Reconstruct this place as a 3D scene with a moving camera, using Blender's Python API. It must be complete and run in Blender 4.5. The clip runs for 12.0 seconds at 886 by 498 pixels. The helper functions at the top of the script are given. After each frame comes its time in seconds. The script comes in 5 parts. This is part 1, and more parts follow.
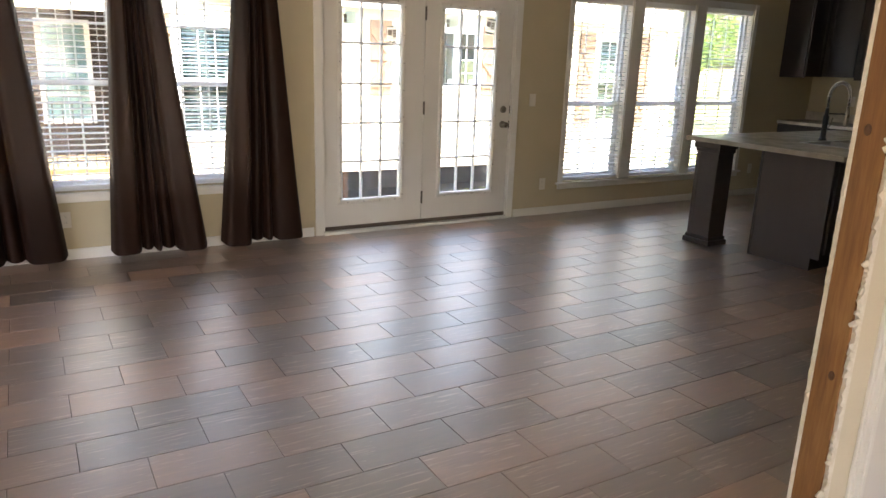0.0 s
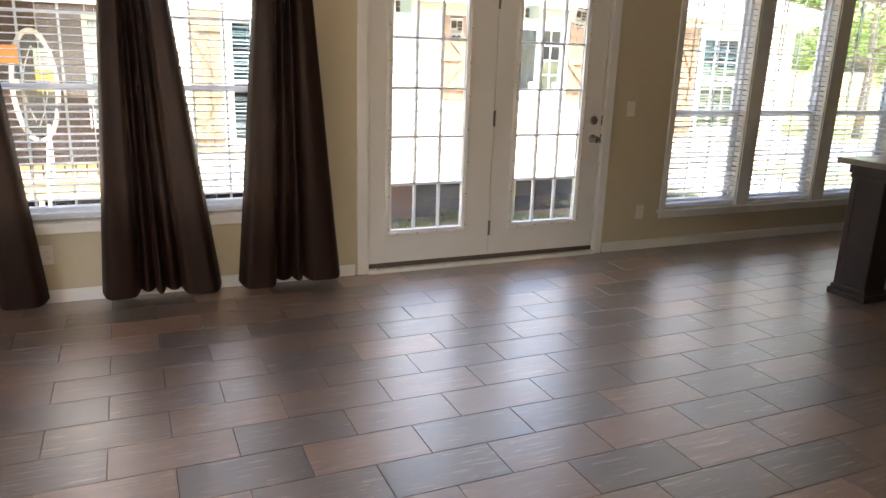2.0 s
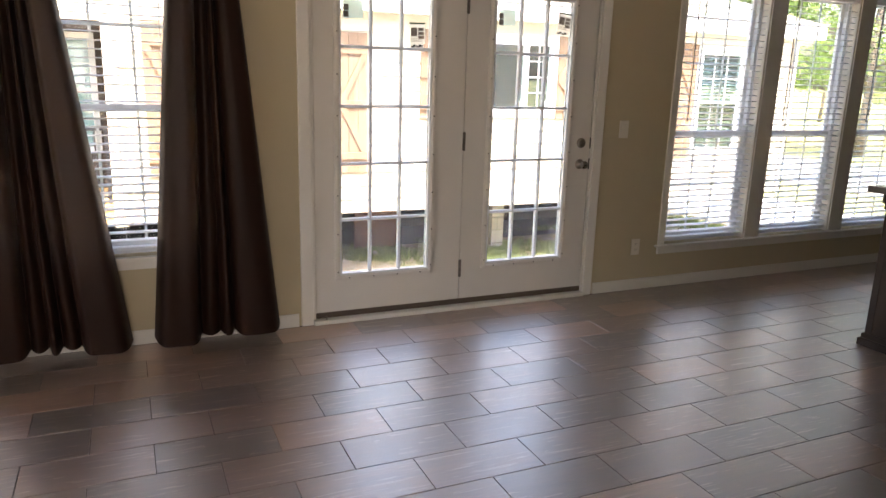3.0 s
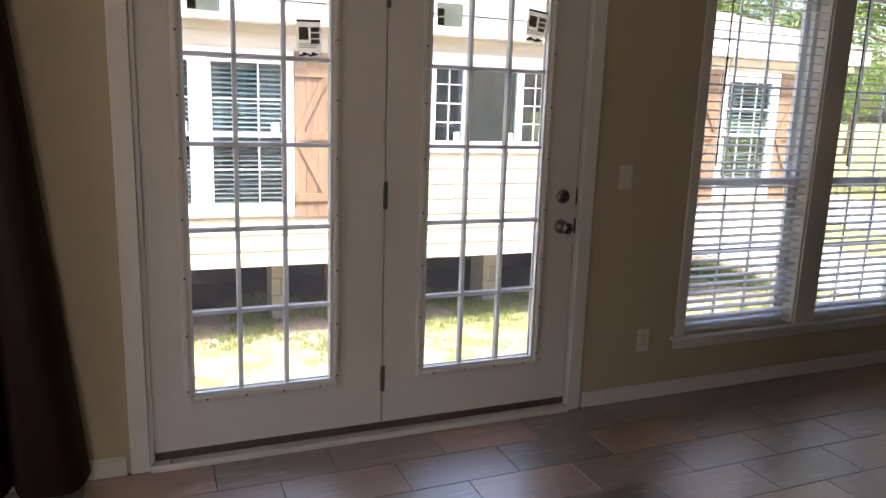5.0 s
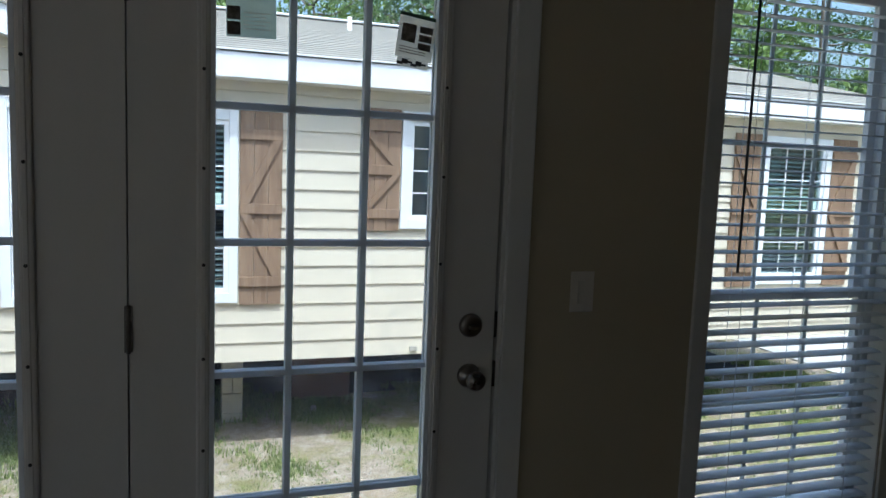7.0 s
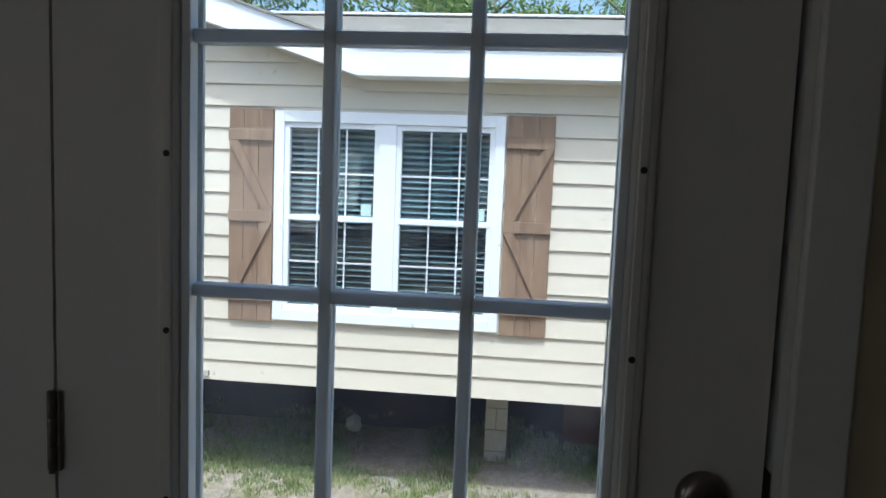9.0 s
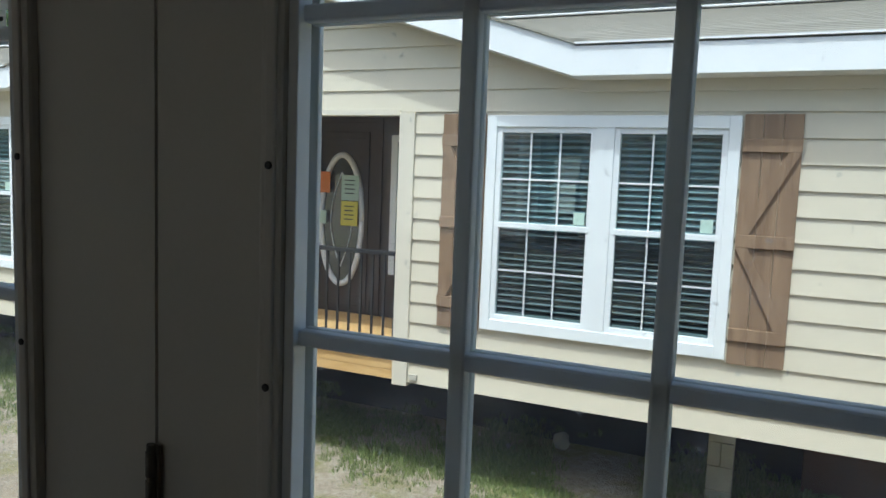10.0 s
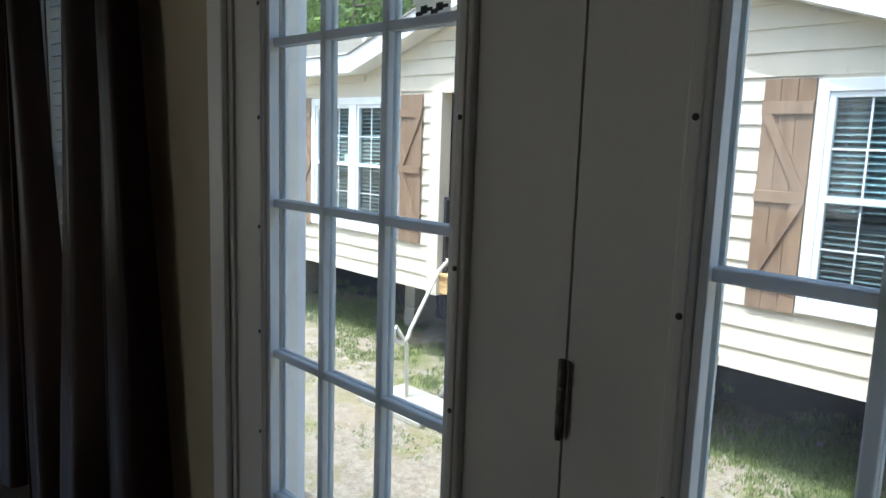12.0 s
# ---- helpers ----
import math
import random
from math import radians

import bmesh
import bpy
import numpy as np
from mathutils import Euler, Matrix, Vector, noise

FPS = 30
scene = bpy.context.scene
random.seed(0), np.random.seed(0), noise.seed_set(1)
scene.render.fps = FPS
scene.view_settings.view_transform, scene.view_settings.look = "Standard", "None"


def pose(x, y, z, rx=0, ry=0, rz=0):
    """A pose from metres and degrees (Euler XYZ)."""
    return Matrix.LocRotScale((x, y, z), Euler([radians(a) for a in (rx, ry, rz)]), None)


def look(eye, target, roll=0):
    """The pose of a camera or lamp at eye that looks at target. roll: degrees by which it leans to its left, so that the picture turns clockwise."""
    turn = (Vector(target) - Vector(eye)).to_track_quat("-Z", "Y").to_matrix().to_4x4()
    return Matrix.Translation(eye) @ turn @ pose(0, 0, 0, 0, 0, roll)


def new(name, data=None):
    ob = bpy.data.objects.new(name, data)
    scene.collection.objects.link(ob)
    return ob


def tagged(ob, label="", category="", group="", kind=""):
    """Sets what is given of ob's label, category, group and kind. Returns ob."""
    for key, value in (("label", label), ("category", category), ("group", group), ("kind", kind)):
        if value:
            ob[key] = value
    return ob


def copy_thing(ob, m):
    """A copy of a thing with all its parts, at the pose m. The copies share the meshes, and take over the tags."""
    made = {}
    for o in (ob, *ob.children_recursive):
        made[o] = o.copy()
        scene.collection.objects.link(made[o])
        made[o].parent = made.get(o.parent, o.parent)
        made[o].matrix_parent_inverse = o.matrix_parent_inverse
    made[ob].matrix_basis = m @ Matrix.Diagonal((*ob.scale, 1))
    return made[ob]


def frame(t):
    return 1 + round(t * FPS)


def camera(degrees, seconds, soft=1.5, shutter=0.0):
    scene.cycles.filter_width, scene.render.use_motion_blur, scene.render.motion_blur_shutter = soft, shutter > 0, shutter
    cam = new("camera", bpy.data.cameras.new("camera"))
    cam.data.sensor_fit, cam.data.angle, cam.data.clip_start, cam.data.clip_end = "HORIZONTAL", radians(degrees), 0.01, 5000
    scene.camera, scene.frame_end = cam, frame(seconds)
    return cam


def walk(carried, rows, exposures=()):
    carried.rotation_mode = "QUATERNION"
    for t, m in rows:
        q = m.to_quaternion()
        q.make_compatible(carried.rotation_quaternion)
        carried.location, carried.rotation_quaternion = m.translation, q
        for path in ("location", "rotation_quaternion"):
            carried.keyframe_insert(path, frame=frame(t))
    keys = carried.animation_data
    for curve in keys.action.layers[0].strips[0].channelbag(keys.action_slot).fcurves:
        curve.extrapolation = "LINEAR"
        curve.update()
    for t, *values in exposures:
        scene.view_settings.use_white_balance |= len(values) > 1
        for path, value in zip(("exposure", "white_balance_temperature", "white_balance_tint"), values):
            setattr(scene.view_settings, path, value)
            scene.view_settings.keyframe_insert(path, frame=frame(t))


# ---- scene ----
cam = camera(63.4, 12.0)
PATH = [
    (0, (-3.073, -5.674, 1.516), (-2.097, -4.007, 0.998), 2.0),
    (0.5, (-2.91, -5.512, 1.511), (-1.928, -3.848, 0.992), 2.1),
    (1, (-2.743, -5.252, 1.495), (-1.793, -3.57, 0.976), 2.0),
    (1.5, (-2.615, -4.919, 1.469), (-1.783, -3.177, 0.946), 2.0),
    (2, (-2.401, -4.604, 1.493), (-1.62, -2.838, 0.972), 1.9),
    (2.5, (-2.123, -4.304, 1.477), (-1.335, -2.533, 0.985), 1.8),
    (4.5, (-1.209, -3.071, 1.431), (-0.442, -1.275, 1.002), 1.8),
    (5, (-0.899, -2.82, 1.442), (-0.15, -1.008, 1.051), 1.9),
    (5.5, (-0.676, -2.538, 1.403), (0.103, -0.726, 1.068), 1.9),
    (6, (-0.39, -2.289, 1.388), (0.35, -0.453, 1.102), 2.2),
    (6.5, (-0.107, -2.029, 1.463), (0.633, -0.186, 1.229), 2.1),
    (8.5, (0.615, -1.111, 1.434), (0.526, 0.878, 1.241), 2.3),
    (9, (0.618, -0.88, 1.429), (0.402, 1.099, 1.238), 2.2),
    (9.5, (0.618, -0.663, 1.453), (0.282, 1.299, 1.257), 2.2),
    (10, (0.619, -0.598, 1.445), (-0.183, 1.223, 1.244), 2.2),
    (10.5, (0.613, -0.587, 1.437), (-0.408, 1.121, 1.236), 2.1),
    (11, (0.586, -0.635, 1.431), (-0.582, 0.976, 1.226), 2.0),
    (11.5, (0.591, -0.683, 1.43), (-0.751, 0.781, 1.195), 1.9),
    (12, (0.561, -0.772, 1.414), (-0.865, 0.598, 1.116), 1.9),
]
EXPOSURES = [(0, 3.7, 6750, 15), (2.5, 3.38, 6850, 18), (4.5, 2.86, 6600, 22), (5.0, 2.5, 6550, 22), (5.5, 1.62, 6150, 18), (6.0, 1.18, 5850, 8), (6.5, 1.0, 5300, 5), (8.5, 1.0, 5250, 10), (9.5, 0.84, 5450, 4), (10, 0.62, 5600, 2), (11, 0.68, 5650, 2), (12, 1.4, 5400, 5)]
walk(cam, [(t, look(eye, target, roll)) for t, eye, target, roll in PATH], EXPOSURES)

# ---- daylight: high sun behind the camera's house, clear sky ----
SUN_EL, SUN_AZ = 66.0, 184.0
world = bpy.data.worlds.new("daylight")
scene.world = world
world.use_nodes = True
wn = world.node_tree.nodes
sky = wn.new("ShaderNodeTexSky")
sky.sky_type, sky.sun_disc = "NISHITA", False
sky.sun_elevation, sky.sun_rotation = radians(SUN_EL), radians(SUN_AZ)
sky.air_density, sky.dust_density = 1.2, 5.5
wn["Background"].inputs["Strength"].default_value = 0.15
world.node_tree.links.new(sky.outputs["Color"], wn["Background"].inputs["Color"])
sun_data = bpy.data.lights.new("sun", "SUN")
sun_data.energy, sun_data.angle, sun_data.color = 2.0, radians(0.6), (1.0, 0.96, 0.9)
sun = new("sun", sun_data)
_e, _a = radians(SUN_EL), radians(SUN_AZ)
_to_sun = Vector((math.sin(_a) * math.cos(_e), math.cos(_a) * math.cos(_e), math.sin(_e)))
sun.matrix_world = look(_to_sun * 60, (0, 0, 0))

# fill lamps in unseen openings added behind and beside the camera, standing in for daylight
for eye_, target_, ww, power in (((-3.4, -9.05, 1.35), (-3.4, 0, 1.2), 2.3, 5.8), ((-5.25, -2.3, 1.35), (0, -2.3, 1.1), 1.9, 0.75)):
    fill_light = bpy.data.lights.new("window_daylight", "AREA")
    fill_light.shape, fill_light.size, fill_light.size_y = "RECTANGLE", ww, 1.45
    fill_light.energy, fill_light.color = power, (1.0, 0.97, 0.92)
    ob = new("window_daylight", fill_light)
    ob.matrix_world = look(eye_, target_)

# ---- materials ----


def ramp(nt, fac, stops):
    r = nt.nodes.new("ShaderNodeValToRGB")
    el = r.color_ramp.elements
    while len(el) < len(stops):
        el.new(0.5)
    for e, (p, c) in zip(el, stops):
        e.position, e.color = p, (*c, 1)
    nt.links.new(fac, r.inputs["Fac"])
    return r.outputs["Color"]


def noise_tex(nt, scale, detail=4, rough=0.55, stretch=(1, 1, 1), vec=None, dist=0.0):
    m = nt.nodes.new("ShaderNodeMapping")
    m.inputs["Scale"].default_value = stretch
    if vec is None:
        vec = nt.nodes.new("ShaderNodeNewGeometry").outputs["Position"]
    nt.links.new(vec, m.inputs["Vector"])
    n = nt.nodes.new("ShaderNodeTexNoise")
    n.inputs["Scale"].default_value, n.inputs["Detail"].default_value = scale, detail
    n.inputs["Roughness"].default_value, n.inputs["Distortion"].default_value = rough, dist
    nt.links.new(m.outputs["Vector"], n.inputs["Vector"])
    return n.outputs["Fac"]


def maths(nt, op, a, b):
    n = nt.nodes.new("ShaderNodeMath")
    n.operation = op
    for i, v in enumerate((a, b)):
        if isinstance(v, (int, float)):
            n.inputs[i].default_value = v
        else:
            nt.links.new(v, n.inputs[i])
    return n.outputs[0]


def mixc(nt, fac, a, b, blend="MIX"):
    n = nt.nodes.new("ShaderNodeMix")
    n.data_type, n.blend_type = "RGBA", blend
    for sock, v in ((n.inputs[0], fac), (n.inputs[6], a), (n.inputs[7], b)):
        if isinstance(v, (int, float)):
            sock.default_value = v
        elif isinstance(v, tuple):
            sock.default_value = (*v, 1)
        else:
            nt.links.new(v, sock)
    return n.outputs[2]


def blank(name):
    m = bpy.data.materials.new(name)
    m.use_nodes = True
    nt = m.node_tree
    return m, nt, nt.nodes["Principled BSDF"]


def bump(nt, p, height, strength=0.2, dist=0.01):
    b = nt.nodes.new("ShaderNodeBump")
    b.inputs["Strength"].default_value, b.inputs["Distance"].default_value = strength, dist
    nt.links.new(height, b.inputs["Height"])
    nt.links.new(b.outputs["Normal"], p.inputs["Normal"])
    return b.outputs["Normal"]


def surface(name, c1, c2, rough=0.6, scale=8, stretch=(1, 1, 1), metal=0.0, fine=120, bumps=0.08, vary=0.0, sheen=0.0, spec=0.5, thin=0.0, through_=None):
    """Two colours mixed by broad and fine noise, with fine relief; vary shifts the tone from object to object; thin lets light through."""
    m, nt, p = blank(name)
    broad = noise_tex(nt, scale, 5, 0.6, stretch)
    grain = noise_tex(nt, fine, 3, 0.6, stretch)
    f = maths(nt, "ADD", maths(nt, "MULTIPLY", broad, 0.7), maths(nt, "MULTIPLY", grain, 0.3))
    col = ramp(nt, f, [(0.3, c1), (0.7, c2)])
    if vary:
        oi = nt.nodes.new("ShaderNodeObjectInfo")
        col = mixc(nt, maths(nt, "MULTIPLY", oi.outputs["Random"], vary), col, tuple(0.45 * v for v in c1))
    nt.links.new(col, p.inputs["Base Color"])
    r = maths(nt, "ADD", maths(nt, "MULTIPLY", broad, 0.2), rough - 0.1)
    nt.links.new(r, p.inputs["Roughness"])
    p.inputs["Metallic"].default_value = metal
    p.inputs["Specular IOR Level"].default_value = spec
    if sheen:
        p.inputs["Sheen Weight"].default_value = sheen
    if bumps:
        bump(nt, p, grain, bumps, 0.004)
    if thin:
        tl, mx = nt.nodes.new("ShaderNodeBsdfTranslucent"), nt.nodes.new("ShaderNodeMixShader")
        if through_:
            tl.inputs["Color"].default_value = (*through_, 1)
        else:
            nt.links.new(col, tl.inputs["Color"])
        mx.inputs["Fac"].default_value = thin
        nt.links.new(p.outputs[0], mx.inputs[1])
        nt.links.new(tl.outputs[0], mx.inputs[2])
        nt.links.new(mx.outputs[0], nt.nodes["Material Output"].inputs["Surface"])
    return m


def wood(name, dark, mid, light, along="x", rough=0.5, scale=3.0, knots=False):
    m, nt, p = blank(name)
    st = {"x": (0.12, 1.6, 1.6), "y": (1.6, 0.12, 1.6), "z": (1.6, 1.6, 0.12)}[along]
    oi = nt.nodes.new("ShaderNodeObjectInfo")
    geo = nt.nodes.new("ShaderNodeNewGeometry")
    off = nt.nodes.new("ShaderNodeVectorMath")
    off.operation = "ADD"
    comb = nt.nodes.new("ShaderNodeCombineXYZ")
    for i in range(3):
        nt.links.new(maths(nt, "MULTIPLY", oi.outputs["Random"], 11.0 + 7 * i), comb.inputs[i])
    nt.links.new(geo.outputs["Position"], off.inputs[0])
    nt.links.new(comb.outputs[0], off.inputs[1])
    g1 = noise_tex(nt, scale * 4, 6, 0.65, st, off.outputs[0], 0.6)
    g2 = noise_tex(nt, scale * 30, 3, 0.6, st, off.outputs[0])
    f = maths(nt, "ADD", maths(nt, "MULTIPLY", g1, 0.72), maths(nt, "MULTIPLY", g2, 0.28))
    col = ramp(nt, f, [(0.32, dark), (0.5, mid), (0.68, light)])
    if knots:
        v = nt.nodes.new("ShaderNodeTexVoronoi")
        v.inputs["Scale"].default_value = 3.0
        mp = nt.nodes.new("ShaderNodeMapping")
        mp.inputs["Scale"].default_value = {"x": (0.6, 1.2, 1.2), "y": (1.2, 0.6, 1.2), "z": (1.2, 1.2, 0.6)}[along]
        nt.links.new(off.outputs[0], mp.inputs["Vector"])
        nt.links.new(mp.outputs[0], v.inputs["Vector"])
        k = ramp(nt, v.outputs["Distance"], [(0.035, (0, 0, 0)), (0.075, (1, 1, 1))])
        col = mixc(nt, k, tuple(0.35 * c for c in dark), col)
    nt.links.new(col, p.inputs["Base Color"])
    p.inputs["Roughness"].default_value = rough
    bump(nt, p, f, 0.25, 0.003)
    return m


def tile_material():
    m, nt, p = blank("floor_tile")
    oi, geo = nt.nodes.new("ShaderNodeObjectInfo"), nt.nodes.new("ShaderNodeNewGeometry")
    rnd = maths(nt, "FRACT", maths(nt, "ADD", oi.outputs["Random"], geo.outputs["Random Per Island"]), 0)
    comb = nt.nodes.new("ShaderNodeCombineXYZ")
    for i in range(3):
        nt.links.new(maths(nt, "MULTIPLY", rnd, 17.0 + 9 * i), comb.inputs[i])
    off = nt.nodes.new("ShaderNodeVectorMath")
    off.operation = "ADD"
    nt.links.new(geo.outputs["Position"], off.inputs[0])
    nt.links.new(comb.outputs[0], off.inputs[1])
    v = off.outputs[0]
    g1 = noise_tex(nt, 7, 6, 0.65, (0.35, 2.2, 1), v, 0.8)
    g2 = noise_tex(nt, 34, 4, 0.6, (0.16, 2.2, 1), v, 0.4)
    g3 = noise_tex(nt, 5, 3, 0.5, (0.7, 1.0, 1), v)
    tone = ramp(nt, rnd, [(0.0, (0.042, 0.027, 0.022)), (0.22, (0.36, 0.165, 0.090)), (0.42, (0.058, 0.037, 0.029)), (0.6, (0.18, 0.095, 0.062)), (0.78, (0.54, 0.255, 0.130)), (1.0, (0.100, 0.064, 0.049))])
    dark = mixc(nt, 1.0, tone, (0.40, 0.37, 0.36), "MULTIPLY")
    lite = mixc(nt, 0.35, tone, (0.26, 0.175, 0.125))
    f = maths(nt, "ADD", maths(nt, "MULTIPLY", g1, 0.6), maths(nt, "MULTIPLY", g2, 0.4))
    col = mixc(nt, ramp(nt, f, [(0.34, (0, 0, 0)), (0.66, (1, 1, 1))]), dark, lite)
    streak = ramp(nt, g2, [(0.56, (0, 0, 0)), (0.70, (0.85, 0.85, 0.85))])
    col = mixc(nt, maths(nt, "MULTIPLY", streak, maths(nt, "GREATER_THAN", g3, 0.46)), col, (0.56, 0.46, 0.39))
    nt.links.new(col, p.inputs["Base Color"])
    worn = maths(nt, "ADD", maths(nt, "MULTIPLY", g1, 0.16), maths(nt, "MULTIPLY", g2, 0.24))
    nt.links.new(maths(nt, "ADD", worn, 0.19), p.inputs["Roughness"])
    p.inputs["IOR"].default_value = 2.7
    p.inputs["Coat Weight"].default_value, p.inputs["Coat IOR"].default_value = 1.0, 2.6
    nt.links.new(maths(nt, "ADD", worn, 0.17), p.inputs["Coat Roughness"])
    p.inputs["Specular Tint"].default_value = (1.0, 0.87, 0.77, 1)
    nt.links.new(bump(nt, p, f, 0.2, 0.003), p.inputs["Coat Normal"])
    return m


def pane_material(name, tint=(0.96, 0.98, 0.97), rough=0.0, base=0.022, dust=0.0):
    m = bpy.data.materials.new(name)
    m.use_nodes = True
    nt = m.node_tree
    nt.nodes.remove(nt.nodes["Principled BSDF"])
    tr, gl, lw, mx = (nt.nodes.new("ShaderNode" + k) for k in ("BsdfTransparent", "BsdfGlossy", "LayerWeight", "MixShader"))
    tr.inputs["Color"].default_value = (*tint, 1)
    gl.inputs["Roughness"].default_value = rough
    lw.inputs["Blend"].default_value = 0.5
    gloss = maths(nt, "ADD", maths(nt, "MULTIPLY", maths(nt, "POWER", lw.outputs["Facing"], 5.0), 0.45), base)
    nt.links.new(gloss, mx.inputs["Fac"])
    nt.links.new(tr.outputs[0], mx.inputs[1])
    nt.links.new(gl.outputs[0], mx.inputs[2])
    if dust:
        df, m2 = nt.nodes.new("ShaderNodeBsdfTranslucent"), nt.nodes.new("ShaderNodeMixShader")
        df.inputs["Color"].default_value = (0.8, 0.8, 0.82, 1)
        smear = ramp(nt, noise_tex(nt, 5, 5, 0.7, (1, 1, 0.6), None, 1.2), [(0.52, (0, 0, 0)), (0.75, (0.45, 0.45, 0.45))])
        specks = ramp(nt, noise_tex(nt, 90, 2, 0.5), [(0.70, (0, 0, 0)), (0.76, (1, 1, 1))])
        nt.links.new(maths(nt, "MULTIPLY", maths(nt, "ADD", maths(nt, "ADD", smear, specks), 0.12), dust), m2.inputs["Fac"])
        nt.links.new(mx.outputs[0], m2.inputs[1])
        nt.links.new(df.outputs[0], m2.inputs[2])
        mx = m2
    nt.links.new(mx.outputs[0], nt.nodes["Material Output"].inputs["Surface"])
    return m


def ground_material():
    m, nt, p = blank("sandy_ground")
    patches = noise_tex(nt, 0.55, 6, 0.62)
    weeds = noise_tex(nt, 2.6, 6, 0.7)
    grit = noise_tex(nt, 45, 4, 0.7)
    stones = noise_tex(nt, 14, 5, 0.7)
    sand = ramp(nt, maths(nt, "ADD", maths(nt, "MULTIPLY", grit, 0.5), maths(nt, "MULTIPLY", stones, 0.5)),
                [(0.3, (0.22, 0.17, 0.12)), (0.5, (0.43, 0.36, 0.275)), (0.68, (0.60, 0.53, 0.43))])
    straw = ramp(nt, weeds, [(0.3, (0.30, 0.20, 0.12)), (0.7, (0.46, 0.36, 0.24))])
    green = ramp(nt, grit, [(0.3, (0.13, 0.15, 0.035)), (0.7, (0.34, 0.34, 0.11))])
    col = mixc(nt, ramp(nt, weeds, [(0.5, (0, 0, 0)), (0.62, (0.7, 0.7, 0.7))]), sand, straw)
    sx = nt.nodes.new("ShaderNodeSeparateXYZ")
    nt.links.new(nt.nodes.new("ShaderNodeNewGeometry").outputs["Position"], sx.inputs[0])
    far = ramp(nt, maths(nt, "MULTIPLY", sx.outputs[0], 0.085), [(0.96, (0, 0, 0)), (1.0, (0.2, 0.2, 0.2))])
    f = maths(nt, "ADD", maths(nt, "ADD", maths(nt, "MULTIPLY", patches, 0.6), maths(nt, "MULTIPLY", weeds, 0.4)), far)
    col = mixc(nt, ramp(nt, f, [(0.48, (0, 0, 0)), (0.575, (0.9, 0.9, 0.9))]), col, green)
    litter = ramp(nt, noise_tex(nt, 26, 6, 0.72), [(0.58, (0, 0, 0)), (0.68, (0.75, 0.75, 0.75))])
    col = mixc(nt, litter, col, (0.17, 0.115, 0.07))
    nt.links.new(col, p.inputs["Base Color"])
    p.inputs["Roughness"].default_value = 0.95
    bump(nt, p, maths(nt, "ADD", stones, grit), 0.9, 0.04)
    return m


def leaf_material(name, c1, c2):
    m, nt, p = blank(name)
    geo = nt.nodes.new("ShaderNodeNewGeometry")
    col = ramp(nt, geo.outputs["Random Per Island"], [(0.0, c1), (1.0, c2)])
    nt.links.new(col, p.inputs["Base Color"])
    p.inputs["Roughness"].default_value = 0.55
    p.inputs["Subsurface Weight"].default_value = 0.0
    tl, ad = nt.nodes.new("ShaderNodeBsdfTranslucent"), nt.nodes.new("ShaderNodeMixShader")
    nt.links.new(col, tl.inputs["Color"])
    ad.inputs["Fac"].default_value = 0.35
    nt.links.new(p.outputs[0], ad.inputs[1])
    nt.links.new(tl.outputs[0], ad.inputs[2])
    nt.links.new(ad.outputs[0], nt.nodes["Material Output"].inputs["Surface"])
    return m


M_WALL = surface("tan_wall_paint", (0.48, 0.41, 0.275), (0.51, 0.44, 0.30), 0.75, 3, fine=220, bumps=0.12)
M_DRYWALL = surface("primed_drywall", (0.60, 0.53, 0.40), (0.66, 0.59, 0.46), 0.85, 4, fine=150, bumps=0.1)
M_GYPSUM = surface("torn_gypsum", (0.62, 0.55, 0.44), (0.80, 0.75, 0.66), 0.95, 30, fine=300, bumps=0.5)
M_CEIL = surface("ceiling_paint", (0.70, 0.69, 0.65), (0.76, 0.75, 0.71), 0.9, 3, fine=60, bumps=0.3)
M_TRIM = surface("trim_paint", (0.70, 0.68, 0.63), (0.75, 0.73, 0.68), 0.42, 4, fine=90, bumps=0.03)
M_DOOR = surface("door_paint", (0.64, 0.61, 0.56), (0.69, 0.66, 0.61), 0.45, 3, fine=140, bumps=0.05)
M_VINYL = surface("white_vinyl", (0.74, 0.76, 0.78), (0.80, 0.82, 0.83), 0.38, 5, fine=90, bumps=0.02)
M_SLAT = surface("blind_slat", (0.86, 0.87, 0.88), (0.90, 0.91, 0.92), 0.42, 5, fine=70, bumps=0.02, thin=0.3)
M_TILE = tile_material()
M_GROUT = surface("grout", (0.045, 0.036, 0.031), (0.15, 0.125, 0.11), 0.9, 1.2, fine=200, bumps=0.3)
M_MUNTIN = surface("white_plastic_bar", (0.76, 0.78, 0.80), (0.82, 0.84, 0.85), 0.4, 5, fine=90, bumps=0.02, thin=0.4)
M_PANE = pane_material("clear_pane")
M_PANE_DOOR = pane_material("dusty_door_pane", dust=0.16)
# teal tint imitates what the far panes reflect
M_PANE_FAR = pane_material("dark_house_pane", (0.80, 0.92, 0.93), 0.0, 0.11)
M_NICKEL = surface("satin_nickel", (0.22, 0.195, 0.165), (0.32, 0.285, 0.245), 0.30, 20, metal=1.0, fine=200, bumps=0.02)
M_DARKMETAL = surface("dark_bronze", (0.05, 0.045, 0.04), (0.09, 0.08, 0.07), 0.4, 20, metal=0.8, fine=200, bumps=0.02)
M_HINGE = surface("aged_hinge_metal", (0.13, 0.115, 0.10), (0.21, 0.19, 0.165), 0.42, 20, metal=0.8, fine=200, bumps=0.02)
M_BLACK = surface("black_metal", (0.012, 0.012, 0.014), (0.03, 0.03, 0.034), 0.45, 12, fine=150, bumps=0.03)
